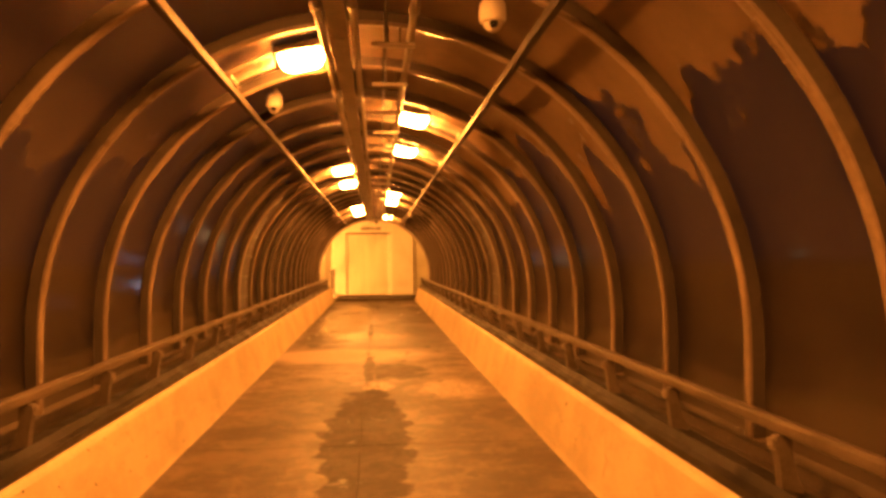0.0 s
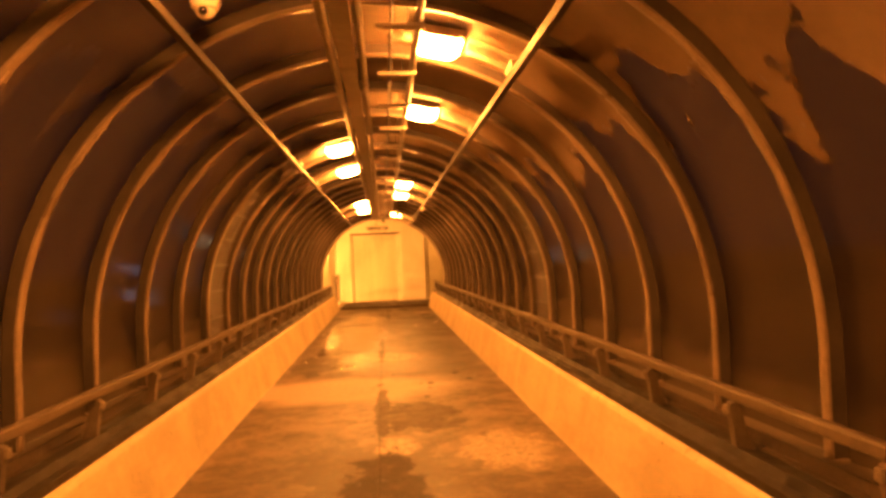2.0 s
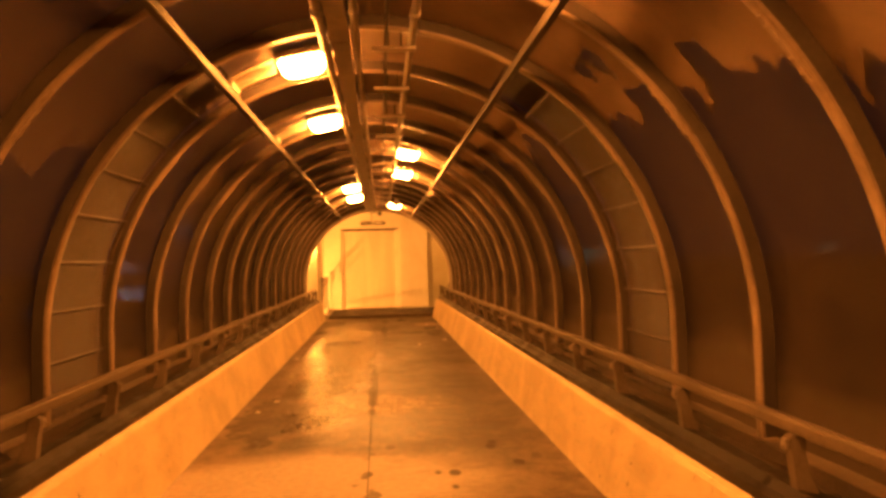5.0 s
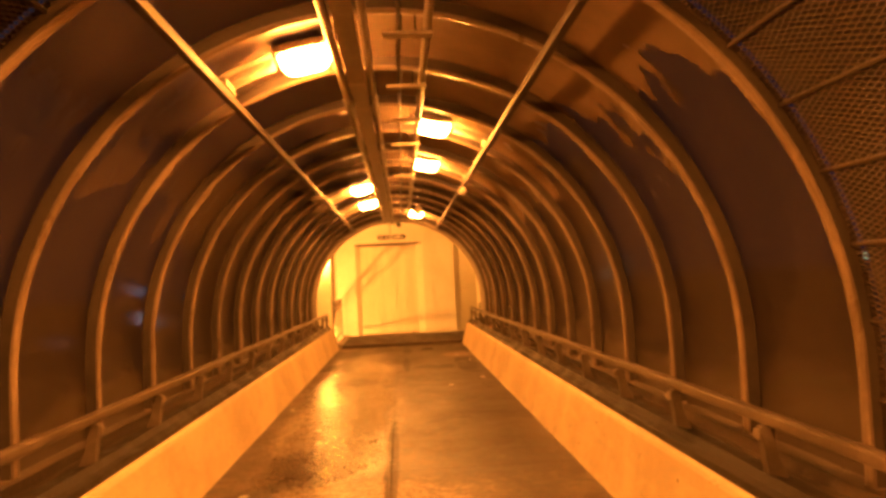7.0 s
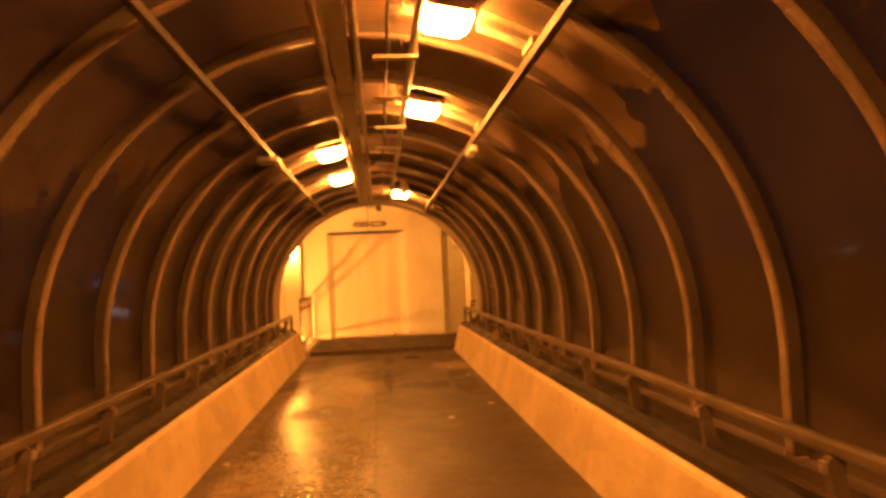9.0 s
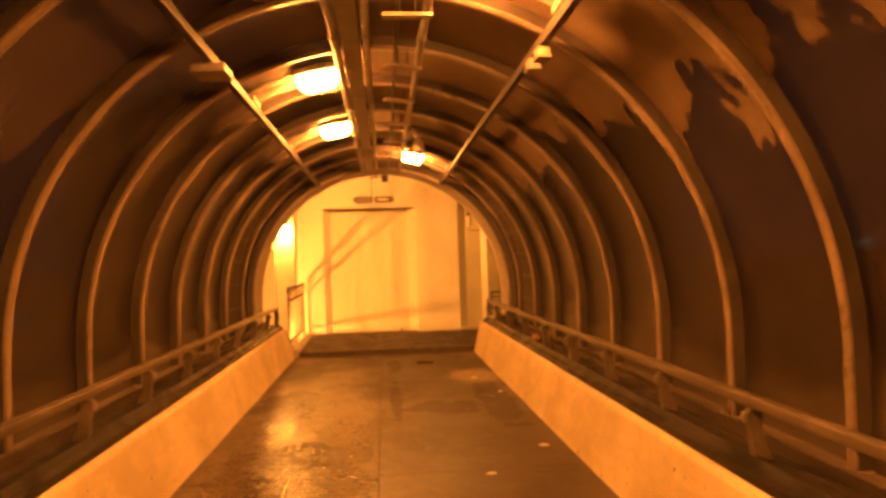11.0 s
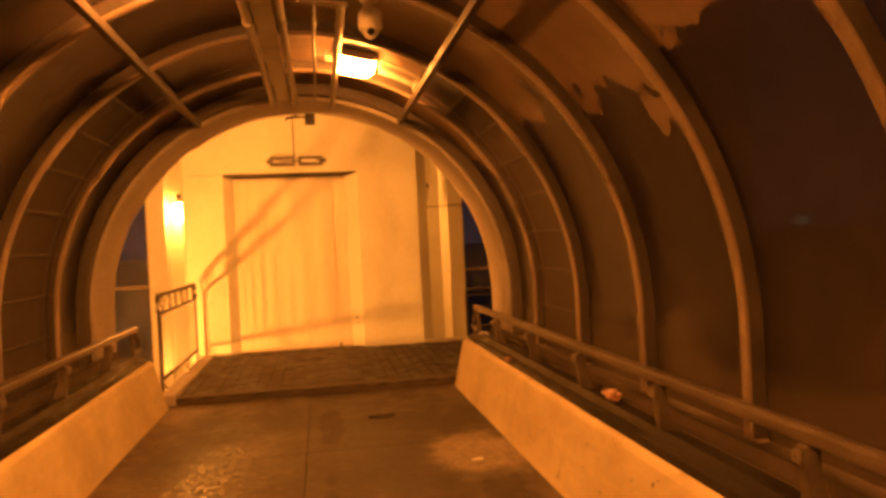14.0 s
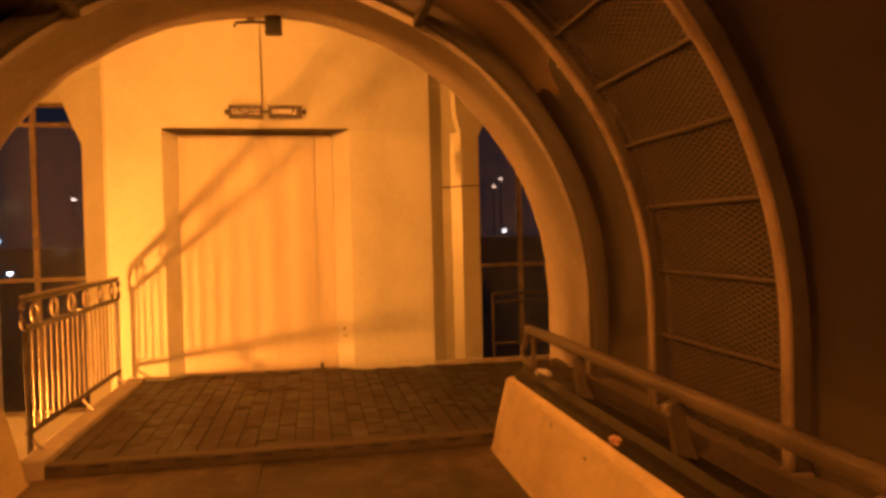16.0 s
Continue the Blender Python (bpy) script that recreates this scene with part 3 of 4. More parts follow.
# ---- tunnel: bars, pipes, tray and cable under the crown ----
for side in (-1, 1):
    bm = box(bmesh.new(), side * 0.820, side * 0.860, Y_BACK, Y_PORTAL, 2.402, 2.450, 0.005)
    tagged(part("support_bar", bm, BAR_M), "brown square steel bar running below the ribs", "support bar", "bars below the ribs")
for x, z, r, label in ((-0.225, 2.610, 0.026, "galvanised conduit pipe beside the cable tray"), (-0.045, 2.620, 0.022, "galvanised conduit pipe on the far side of the tray"),
                       (0.268, 2.600, 0.022, "galvanised conduit pipe that feeds the lamps"), (0.125, 2.625, 0.010, "thin dark cable strung under the crown")):
    bm = tube(bmesh.new(), [(x, Y_BACK + i * (Y_PORTAL + 0.2 - Y_BACK) / 60, z + (0.004 * math.sin(i * 1.7) if r < 0.02 else 0)) for i in range(61)], r, 10)
    for k in range(FIRST, LAST, 2):
        if r > 0.015:
            tube(bm, [(x, rib_y(k) + 0.40, z), (x, rib_y(k) + 0.47, z)], r * 1.28, 10)
    name = "conduit_pipe" if r > 0.015 else "cable"
    smooth(tagged(part(name, bm, ZINC if r > 0.015 else DARK), label, "pipe" if r > 0.015 else "cable"))
tray = thing("cable_tray", "long shallow galvanised cable tray hung under the crown", "cable tray", (-0.135, 8, 2.6))
t0 = Y_BACK
i = 0
while t0 < Y_PORTAL:
    t1 = min(t0 + 2.83, Y_PORTAL)
    bm = extrude_y(bmesh.new(), [(-0.052, 0.04), (-0.052, 0.0), (0.052, 0.0), (0.052, 0.04), (0.049, 0.04), (0.049, 0.003), (-0.049, 0.003), (-0.049, 0.04)], t0 - 8, t1 - 8.004)
    part("tray_length", bm, ZINC, tray)
    part("coupler", box(bmesh.new(), -0.056, 0.056, t1 - 8.06, t1 - 7.96 if t1 < Y_PORTAL else t1 - 8, -0.004, 0.020, 0.002), ZINC, tray)
    t0 = t1
br = None
for k in range(FIRST, LAST - 1):
    # the last brackets hang askew
    m = Matrix.Translation((0.17, rib_y(k) - D / 2, 2.565)) @ Matrix.Rotation(radians(26 if k >= 15 else 0), 4, "Z")
    if br is None:
        br = thing("pipe_bracket", "short pale galvanised channel bracket hung below the conduit", "bracket", m.translation, "pipe brackets on the ribs")
        part("channel", box(bmesh.new(), -0.125, 0.125, -0.034, 0.034, -0.006, 0.010, 0.003), PLATE_M, br)
        for x in (-0.030, 0.040):
            part("hanger", tube(bmesh.new(), [(x, 0, 0.0095), (x, 0, 0.108)], 0.0042, 6), DARK, br, "thin dark hanger rod")
        part("clip", tube(bmesh.new(), [(0.098 + 0.026 * math.cos(q * math.pi / 8), 0.0, 0.034 + 0.026 * math.sin(q * math.pi / 8)) for q in range(16)], 0.004, 6, True), ZINC, br, "pipe clip")
    else:
        copy_thing(br, m)

# ---- tunnel: sodium lamps ----


def tunnel_lamp(at, side):
    lamp = thing("tunnel_lamp", "lit sodium bulkhead lamp with glowing diffuser on a cross strut", "lamp", at, "sodium lamps under the crown")
    bm = bmesh.new()
    rings = []
    for z, w, d in ((0.028, 0.100, 0.070), (0.038, 0.118, 0.086), (0.070, 0.138, 0.104), (0.115, 0.146, 0.110)):
        c = 0.35
        rings.append([bm.verts.new((x * w, y * d, z)) for x, y in ((-1, -c), (-1 + 0.25, -1), (1 - 0.25, -1), (1, -c), (1, c), (1 - 0.25, 1), (-1 + 0.25, 1), (-1, c))])
    for a, b in zip(rings, rings[1:]):
        for j in range(8):
            bm.faces.new((a[j], a[(j + 1) % 8], b[(j + 1) % 8], b[j]))
    bm.faces.new(rings[0])
    bm.faces.new(rings[-1][::-1])
    tilt = Matrix.Translation((0, 0, 0.15)) @ Matrix.Rotation(radians(side * 11), 4, "Y") @ Matrix.Translation((0, 0, -0.15))
    part("diffuser", bm, LAMP_ON, lamp, "glowing prismatic diffuser", tilt)
    part("housing", box(bmesh.new(), -0.152, 0.152, -0.116, 0.116, 0.117, 0.165, 0.012), ZINC, lamp, "cast metal housing", tilt)
    for x in (-0.09, 0.09):
        part("latch", box(bmesh.new(), x - 0.012, x + 0.012, -0.134, -0.120, 0.105, 0.150, 0.003), ZINC, lamp, "", tilt)
    if side > 0:
        part("visor", box(bmesh.new(), -0.085, 0.115, -0.136, -0.126, 0.098, 0.150, 0.006), ZINC, lamp, "short front visor", tilt)
    # strut to the side bar, curved like the ribs, and a stub towards the pipes
    out = 0.84 - abs(at[0])
    for dy, wide in ((-0.120, 0.085), (0.012, 0.060)):
        bm = bmesh.new()
        pts = [(0.165 + (out - 0.165) * i / 5) for i in range(6)]
        lower, upper = [], []
        for u in pts:
            z = ZC + math.sqrt(1.786 ** 2 - (abs(at[0]) + u) ** 2) - at[2]
            lower.append((side * u, z - 0.004))
            upper.append((side * u, z + 0.004))
        extrude_y(bm, lower + upper[::-1], dy, dy + wide)
        # upright flange of the angle
        extrude_y(bm, [(x, z - 0.040) for x, z in lower] + [(x, z - 0.0005) for x, z in lower][::-1], dy + wide - 0.006, dy + wide)
        part("strut", bm, PLATE_M, lamp, "pale galvanised strut plate")
    part("strut_end", box(bmesh.new(), side * (out - 0.03), side * (out + 0.03), -0.125, 0.105, 2.452 - at[2], 2.492 - at[2], 0.003), PLATE_M, lamp, "pale end cleat on the side bar")
    stub = -side
    part("stub", box(bmesh.new(), stub * 0.165, stub * (0.30 if side > 0 else 0.20), -0.03, 0.03, 0.122, 0.152, 0.004), ZINC, lamp)
    bm = tube(bmesh.new(), [(stub * 0.15, -0.06, 0.15), (stub * 0.19, -0.09, 0.18), (stub * 0.22, -0.10, 0.14), (stub * 0.20, -0.05, 0.12)], 0.008, 6)
    part("flex", bm, DARK, lamp, "short flexible lamp cable")
    return lamp


LAMP_Z = 2.53
master = {}
for j in range(-6, 12):
    # pairs of lamps take turns on the two sides of the crown
    y = 4.57 + 2 * BAY * j
    side = -1 if (j % 4) in (0, 3) else 1
    if y < Y_BACK + 0.6 or y > 22:
        continue
    at = (0.41 if side > 0 else -0.41, y, LAMP_Z)
    if side in master:
        copy_thing(master[side], Matrix.Translation(at))
    else:
        master[side] = tunnel_lamp(at, side)

# ---- tunnel: cameras and boxes ----


def security_camera(at, side):
    c = thing("security_camera", "white dome security camera on a drop mount under the shell", "security camera", at, "security cameras under the shell")
    smooth(part("mount", lathe(bmesh.new(), [(0.030, 0.10), (0.030, 0.15), (0.050, 0.16), (0.050, 0.18)], 16), WHITE, c))
    smooth(part("housing", lathe(bmesh.new(), [(0.052, 0.0), (0.060, 0.006), (0.066, 0.03), (0.062, 0.09), (0.045, 0.115), (0.02, 0.12)], 20), WHITE, c))
    bm = bmesh.new()
    bmesh.ops.create_uvsphere(bm, u_segments=16, v_segments=10, radius=0.044, matrix=Matrix.Translation((0, 0, 0.0)))
    smooth(part("dome", bm, WHITE, c, "pale dome shell"))
    bm = bmesh.new()
    bmesh.ops.create_uvsphere(bm, u_segments=12, v_segments=8, radius=0.022, matrix=Matrix.Translation((0, -0.034, -0.012)))
    smooth(part("lens", bm, LENS, c, "dark camera lens"))
    return c


security_camera((-0.70, 5.50, 2.50), -1)
security_camera((0.62, 3.30, 2.45), 1)
security_camera((0.42, 20.38, 2.50), 1)
for x, y, z, w, d, h in ((-0.850, 16.66, 2.366, 0.17, 0.22, 0.034), (0.842, 16.36, 2.356, 0.062, 0.11, 0.045), (0.842, 16.58, 2.356, 0.062, 0.11, 0.045)):
    b = thing("junction_box", "small galvanised junction box fixed to a side bar", "junction box", (x, y, z), "junction boxes on the bars")
    part("box_body", box(bmesh.new(), -w / 2, w / 2, -d / 2, d / 2, 0, h, 0.006), PLATE_M, b)
    part("lid", box(bmesh.new(), -w / 2 - 0.006, w / 2 + 0.006, -d / 2 - 0.006, d / 2 + 0.006, -0.012, -0.001, 0.004), PLATE_M, b)
    part("gland", tube(bmesh.new(), [(0, d / 2 - 0.002, h / 2), (0, d / 2 + 0.05, h / 2)], 0.014, 8), DARK, b)

# ---- portal ----


def arch_wall(y0, y1, r, zc, x_out, z_bot, z_top, n=110):
    bm = bmesh.new()
    inner = [(-r, z_bot)] + [(r * math.cos(math.pi - math.pi * i / n), zc + r * math.sin(math.pi * i / n)) for i in range(n + 1)] + [(r, z_bot)]
    outer = []
    for x, z in inner:
        if z <= z_bot:
            outer.append((math.copysign(x_out, x), z_bot))
        else:
            k = min(x_out / max(abs(x), 1e-6), (z_top - zc) / max(z - zc, 1e-6))
            outer.append((x * k, zc + (z - zc) * k))
    rows = [[bm.verts.new((x, y, z)) for x, z in line] for y, line in ((y0, inner), (y0, outer), (y1, outer), (y1, inner))]
    for a, b in zip(rows, rows[1:] + rows[:1]):
        for j in range(len(inner) - 1):
            bm.faces.new((a[j], a[j + 1], b[j + 1], b[j]))
    for j in (0, -1):
        bm.faces.new([row[j] for row in rows])
    return bm


bm = arch_wall(Y_PORTAL, Y_OPEN, 1.75, 0.870, 4.0, -0.45, 3.6)
for v in bm.verts:
    if abs(v.co.x) < 1.77 and v.co.z < 2.7:
        v.co += Vector((v.co.x, 0, v.co.z - 0.9)).normalized() * (0.014 * noise.noise(v.co * 2.3) + 0.008 * noise.noise(v.co * 9.0))
smooth(tagged(part("wall_portal", bm, PORTAL_M), "rough concrete portal wall with a round arch at the tunnel end", "wall", kind="structure"), 40)
bm = arch_sweep(bmesh.new(), [(1.765, Y_PORTAL - 0.09), (1.78, Y_PORTAL - 0.10), (1.85, Y_PORTAL - 0.10), (1.85, Y_PORTAL - 0.003), (1.765, Y_PORTAL - 0.003)], arch_way(180, 0, 60, LEDGE), 0.885)
smooth(tagged(part("trim", bm, WEB_M), "brown closing ring where the shell meets the portal", "trim", kind="structure"))
bx = thing("sensor_box", "small dark sensor box under the portal crown", "sensor", (0.07, Y_OPEN - 0.03, 2.515))
part("case", box(bmesh.new(), -0.048, 0.048, -0.04, 0.04, 0, 0.10, 0.008), DARK, bx)
part("clip", box(bmesh.new(), -0.150, -0.105, -0.012, 0.012, 0.075, 0.098, 0.003), ZINC, bx, "pale metal clip")
part("arm", tube(bmesh.new(), [(-0.04, 0, 0.070), (-0.10, 0, 0.072), (-0.215, 0, 0.066), (-0.225, 0, 0.040)], 0.009, 8), DARK, bx)

# ---- landing, lift front and stair tower ----
bm = box(bmesh.new(), -1.36, 4.0, Y_STEP, Y_LIFT + 0.14, -0.35, LAND - 0.012)
landing = tagged(part("landing", bm, MORTAR), "raised landing paved in dark bricks in front of the lift", "landing", kind="structure")
part("nosing", box(bmesh.new(), -1.36, 1.60, Y_STEP - 0.012, Y_STEP + 0.085, 0.0, LAND + 0.004, 0.012), NOSE, landing, "brown worn step nosing")
part("edge_strip", box(bmesh.new(), 1.37, 4.0, Y_LIFT - 0.03, Y_LIFT + 0.045, LAND - 0.011, LAND + 0.03, 0.008), STONE_EDGE, landing, "pale edging strip")
bm = box(bmesh.new(), -1.383, -1.235, Y_STEP - 0.02, Y_LIFT, -0.35, LAND + 0.035, 0.016)
for v in bm.verts:
    v.co.x += 0.012 * noise.noise(v.co * 4)
tagged(part("landing_kerb", bm, STONE_EDGE), "pale low concrete kerb along the stair side of the landing", "kerb", kind="structure")

LX0, LX1, RECESS = -1.50, 1.372, 0.12
lift = tagged(part("wall_lift", box(bmesh.new(), LX0, LX1, Y_LIFT + RECESS + 0.03, 27.6, -3.0, 3.6), PLASTER), "cream plastered lift shaft facing the tunnel", "wall", kind="structure")
NX0, NX1, DX0, DX1, NZ, DZ = -1.03, 0.605, -0.925, 0.462, 2.300, 2.262
for x0, x1, z0, z1 in ((LX0, NX0, LAND - 0.1, NZ), (NX1, LX1, LAND - 0.1, NZ), (LX0, LX1, NZ + 0.0005, 3.6)):
    part("wall_panel", box(bmesh.new(), x0, x1, Y_LIFT, Y_LIFT + RECESS + 0.029, z0, z1, 0.006), PLASTER, lift)
for s0 in (-1, 1):
    edge = LX1 if s0 > 0 else LX0
    bm = bmesh.new()
    low = [bm.verts.new((x, y, -3.0)) for x, y in ((edge + s0 * 0.001, Y_LIFT + 0.008), (edge + s0 * 0.001, 27.59), (edge + s0 * 0.145, 27.59), (edge + s0 * 0.145, Y_LIFT + 0.19)) ] if s0 > 0 else [bm.verts.new((x, y, -3.0)) for x, y in ((edge - 0.001, Y_LIFT + 0.008), (edge - 0.001, 27.59), (edge - 0.035, 27.59), (edge - 0.035, Y_LIFT + 0.05))]
    top = [bm.verts.new((v.co.x, v.co.y, 3.599)) for v in low]
    bm.faces.new(low)
    bm.faces.new(top[::-1])
    for j in range(4):
        bm.faces.new((low[j], low[(j + 1) % 4], top[(j + 1) % 4], top[j]))
    part("corner", bm, PLASTER, lift, "chamfered plaster corner of the shaft")
for xf, xb in ((NX0, DX0), (NX1, DX1)):
    out = 0.001 if xf > 0 else -0.001
    bm = bmesh.new()
    foot = [bm.verts.new(p) for p in ((xf + out, Y_LIFT + 0.007, LAND - 0.05), (xb, Y_LIFT + RECESS, LAND - 0.05), (xb, Y_LIFT + RECESS + 0.029, LAND - 0.05), (xf + out, Y_LIFT + RECESS + 0.029, LAND - 0.05))]
    head = [bm.verts.new((v.co.x, v.co.y, NZ - 0.001)) for v in foot]
    bm.faces.new(foot)
    bm.faces.new(head[::-1])
    for j in range(4):
        bm.faces.new((foot[j], foot[(j + 1) % 4], head[(j + 1) % 4], head[j]))
    part("splayed_jamb", bm, PLASTER, lift, "splayed plaster jamb of the door recess")
door = tagged(thing("door_1", "closed cream painted steel lift door with a narrow side panel", "door", (-0.22, Y_LIFT + RECESS + 0.012, LAND)), kind="structure")
part("leaf", box(bmesh.new(), DX0 + 0.226, 0.510, -0.012, 0.012, 0.012, DZ - LAND - 0.004, 0.003), DOOR_M, door, "plain door leaf")
part("side_panel", box(bmesh.new(), 0.516, DX1 + 0.214, -0.010, 0.012, 0.012, DZ - LAND - 0.004, 0.003), DOOR_M, door, "narrow fixed side panel")
part("sill", box(bmesh.new(), DX0 + 0.225, DX1 + 0.215, -0.03, 0.012, 0.0, 0.010, 0.002), ZINC, door)
part("keyhole", lathe(bmesh.new(), [(0.012, -0.003), (0.012, 0.003), (0.006, 0.004)], 10, (0, 0, 0)), DARK, door, "", pose(0.745, -0.085, 0.38, 90))
part("keyhole", lathe(bmesh.new(), [(0.009, -0.003), (0.009, 0.003), (0.005, 0.004)], 10, (0, 0, 0)), DARK, door, "", pose(0.760, -0.093, 0.31, 90))
part("stop", box(bmesh.new(), 0.522, 0.545, -0.034, -0.012, 0.0105, 0.060, 0.004), DARK, door, "small dark door stop")
hood = bmesh.new()
front = [hood.verts.new(p) for p in ((NX0 + 0.004, Y_LIFT - 0.022, NZ), (NX1 - 0.004, Y_LIFT - 0.022, NZ), (NX1 - 0.004, Y_LIFT - 0.022, NZ - 0.012), (NX0 + 0.004, Y_LIFT - 0.022, NZ - 0.012))]
back = [hood.verts.new(p) for p in ((DX0, Y_LIFT + RECESS + 0.02, NZ), (DX1, Y_LIFT + RECESS + 0.02, NZ), (DX1, Y_LIFT + RECESS + 0.02, DZ), (DX0, Y_LIFT + RECESS + 0.02, DZ))]
hood.faces.new(front)
hood.faces.new(back[::-1])
for j in range(4):
    hood.faces.new((front[j], front[(j + 1) % 4], back[(j + 1) % 4], back[j]))
tagged(part("trim", hood, CAP), "thin dark lintel plate over the lift door recess", "door lintel", kind="structure")

sign = thing("hanging_sign", "dark framed double sign with pale plates above the lift door", "sign", (-0.126, Y_LIFT - 0.03, 2.396))
for x0, x1 in ((-0.322, -0.024), (0.024, 0.322)):
    bm = bmesh.new()
    for a in ((x0, x1, 0.090, 0.108), (x0, x1, 0.0, 0.018), (x0, x0 + 0.020, 0.018, 0.090), (x1 - 0.020, x1, 0.018, 0.090)):
        box(bm, a[0], a[1], -0.022, 0.022, a[2], a[3])
    part("frame", bm, DARK, sign, "dark sign frame")
    part("plate", box(bmesh.new(), x0 + 0.019, x1 - 0.019, -0.012, 0.012, 0.017, 0.091), SIGN_DARK, sign, "dark brown sign plate")
word = bpy.data.curves.new("lettering", "FONT")
word.body, word.size, word.extrude, word.align_x = "\u0412\u042b\u0425\u041e\u0414", 0.066, 0.001, "CENTER"
word_ob = bpy.data.objects.new("lettering", word)
letters = bpy.data.meshes.new_from_object(word_ob)
bpy.data.objects.remove(word_ob)
letters.materials.clear()
letters.materials.append(SCRAP)
lettering = new("lettering", letters)
lettering.parent = sign
lettering.matrix_basis = pose(-0.173, -0.0135, 0.030, 90)
tagged(lettering, "pale lettering on the dark plate")
part("pale_bar", box(bmesh.new(), 0.056, 0.232, -0.0150, -0.0121, 0.034, 0.076, 0.001), SCRAP, sign, "pale bar of worn lettering")
bm = bmesh.new()
tri = [[bm.verts.new((x, y, z)) for x, z in ((0.236, 0.026), (0.268, 0.026), (0.268, 0.084))] for y in (-0.0152, -0.0121)]
bm.faces.new(tri[0])
bm.faces.new(tri[1][::-1])
for j in range(3):
    bm.faces.new((tri[0][j], tri[0][(j + 1) % 3], tri[1][(j + 1) % 3], tri[1][j]))
part("arrow", bm, SCRAP, sign, "white arrow shape")
part("joiner", box(bmesh.new(), -0.024, 0.024, -0.012, 0.012, 0.044, 0.064, 0.003), DARK, sign)
for x in (-0.341, 0.341):
    part("end_cap", box(bmesh.new(), x - 0.019, x + 0.019, -0.015, 0.015, 0.032, 0.076, 0.010), DARK, sign)
part("feed_conduit", tube(bmesh.new(), [(-0.03, 0.022, 0.075), (-0.032, 0.022, 0.6), (-0.03, 0.022, 1.1)], 0.007, 6), LEDGE_M, sign, "thin brown conduit to the ceiling")

# balustrade on the landing kerb, with a band of rings under its top rail
BX, BY, L = -1.40, 23.50, 2.06
bal = thing("balustrade", "dark steel balustrade with ring band and slim pickets beside the stair", "balustrade", (BX, BY, 0))
Z_TOP, Z_BAND, Z_LOW = 0.985, 0.815, 0.205
bm = bmesh.new()
loop = [(0, 0.05, Z_TOP), (0, L - 0.05, Z_TOP), (0, L - 0.012, Z_TOP - 0.016), (0, L, Z_TOP - 0.05), (0, L, Z_BAND + 0.05), (0, L - 0.012, Z_BAND + 0.016), (0, L - 0.05, Z_BAND),
        (0, 0.05, Z_BAND), (0, 0.012, Z_BAND + 0.016), (0, 0.0, Z_BAND + 0.05), (0, 0.0, Z_TOP - 0.05), (0, 0.012, Z_TOP - 0.016)]
smooth(part("band_frame", tube(bm, loop, 0.019, 8, True), DARK, bal, "rounded frame round the ring band"))
part("cap_rail", box(bmesh.new(), -0.024, 0.024, 0.03, L - 0.03, Z_TOP + 0.012, Z_TOP + 0.026, 0.005), ZINC, bal, "worn flat cap rail")
part("lower_rail", box(bmesh.new(), -0.014, 0.014, 0.02, L - 0.02, Z_LOW - 0.014, Z_LOW + 0.014, 0.004), DARK, bal)
for y in (0.05, L - 0.05):
    part("post", box(bmesh.new(), -0.015, 0.015, y - 0.015, y + 0.015, -0.18, Z_BAND - 0.017, 0.004), DARK, bal)
ring = None
for i in range(6):
    y = 0.20 + i * 0.332
    bm = tube(bmesh.new(), [(0, 0.058 * math.cos(q * math.tau / 16), 0.058 * math.sin(q * math.tau / 16)) for q in range(16)], 0.012, 8, True)
    if ring is None:
        ring = part("ring", bm, ZINC, bal, "ornamental ring", Matrix.Translation((0, y, 0.900)))
    else:
        bm.free()
        o = new("ring", ring.data)
        o.parent = bal
        o.matrix_basis = Matrix.Translation((0, y, 0.900))
pick = None
for i in range(18):
    y = 0.145 + i * 0.104
    if pick is None:
        pick = part("picket", tube(bmesh.new(), [(0, 0, Z_LOW), (0, 0, Z_BAND - 0.01)], 0.0066, 6), ZINC, bal, "slim steel picket", Matrix.Translation((0, y, 0)))
    else:
        o = new("picket", pick.data)
        o.parent = bal
        o.matrix_basis = Matrix.Translation((0, y, 0))
for y in (0.06, 1.05, 1.96):
    smooth(part("stay", tube(bmesh.new(), [(0.0, y, Z_LOW), (0.006, y, 0.160), (0.045, y - 0.02, 0.125), (0.075, y - 0.03, LAND + 0.030)], 0.012, 6), ZINC, bal, "bent stay foot on the kerb"))

guard = thing("guard_rail", "slim steel guard rail at the far edge of the landing", "guard rail", (1.95, Y_LIFT + 0.01, LAND + 0.03))
for z, r in ((0.62, 0.016), (0.54, 0.012), (0.14, 0.012)):
    part("rail", tube(bmesh.new(), [(0, 0, z), (2.03, 0, z)], r, 8), DARK, guard)
for x in (0.0, 1.0, 2.0):
    part("post", tube(bmesh.new(), [(x, 0, 0), (x, 0, 0.62)], 0.014, 8), DARK, guard)

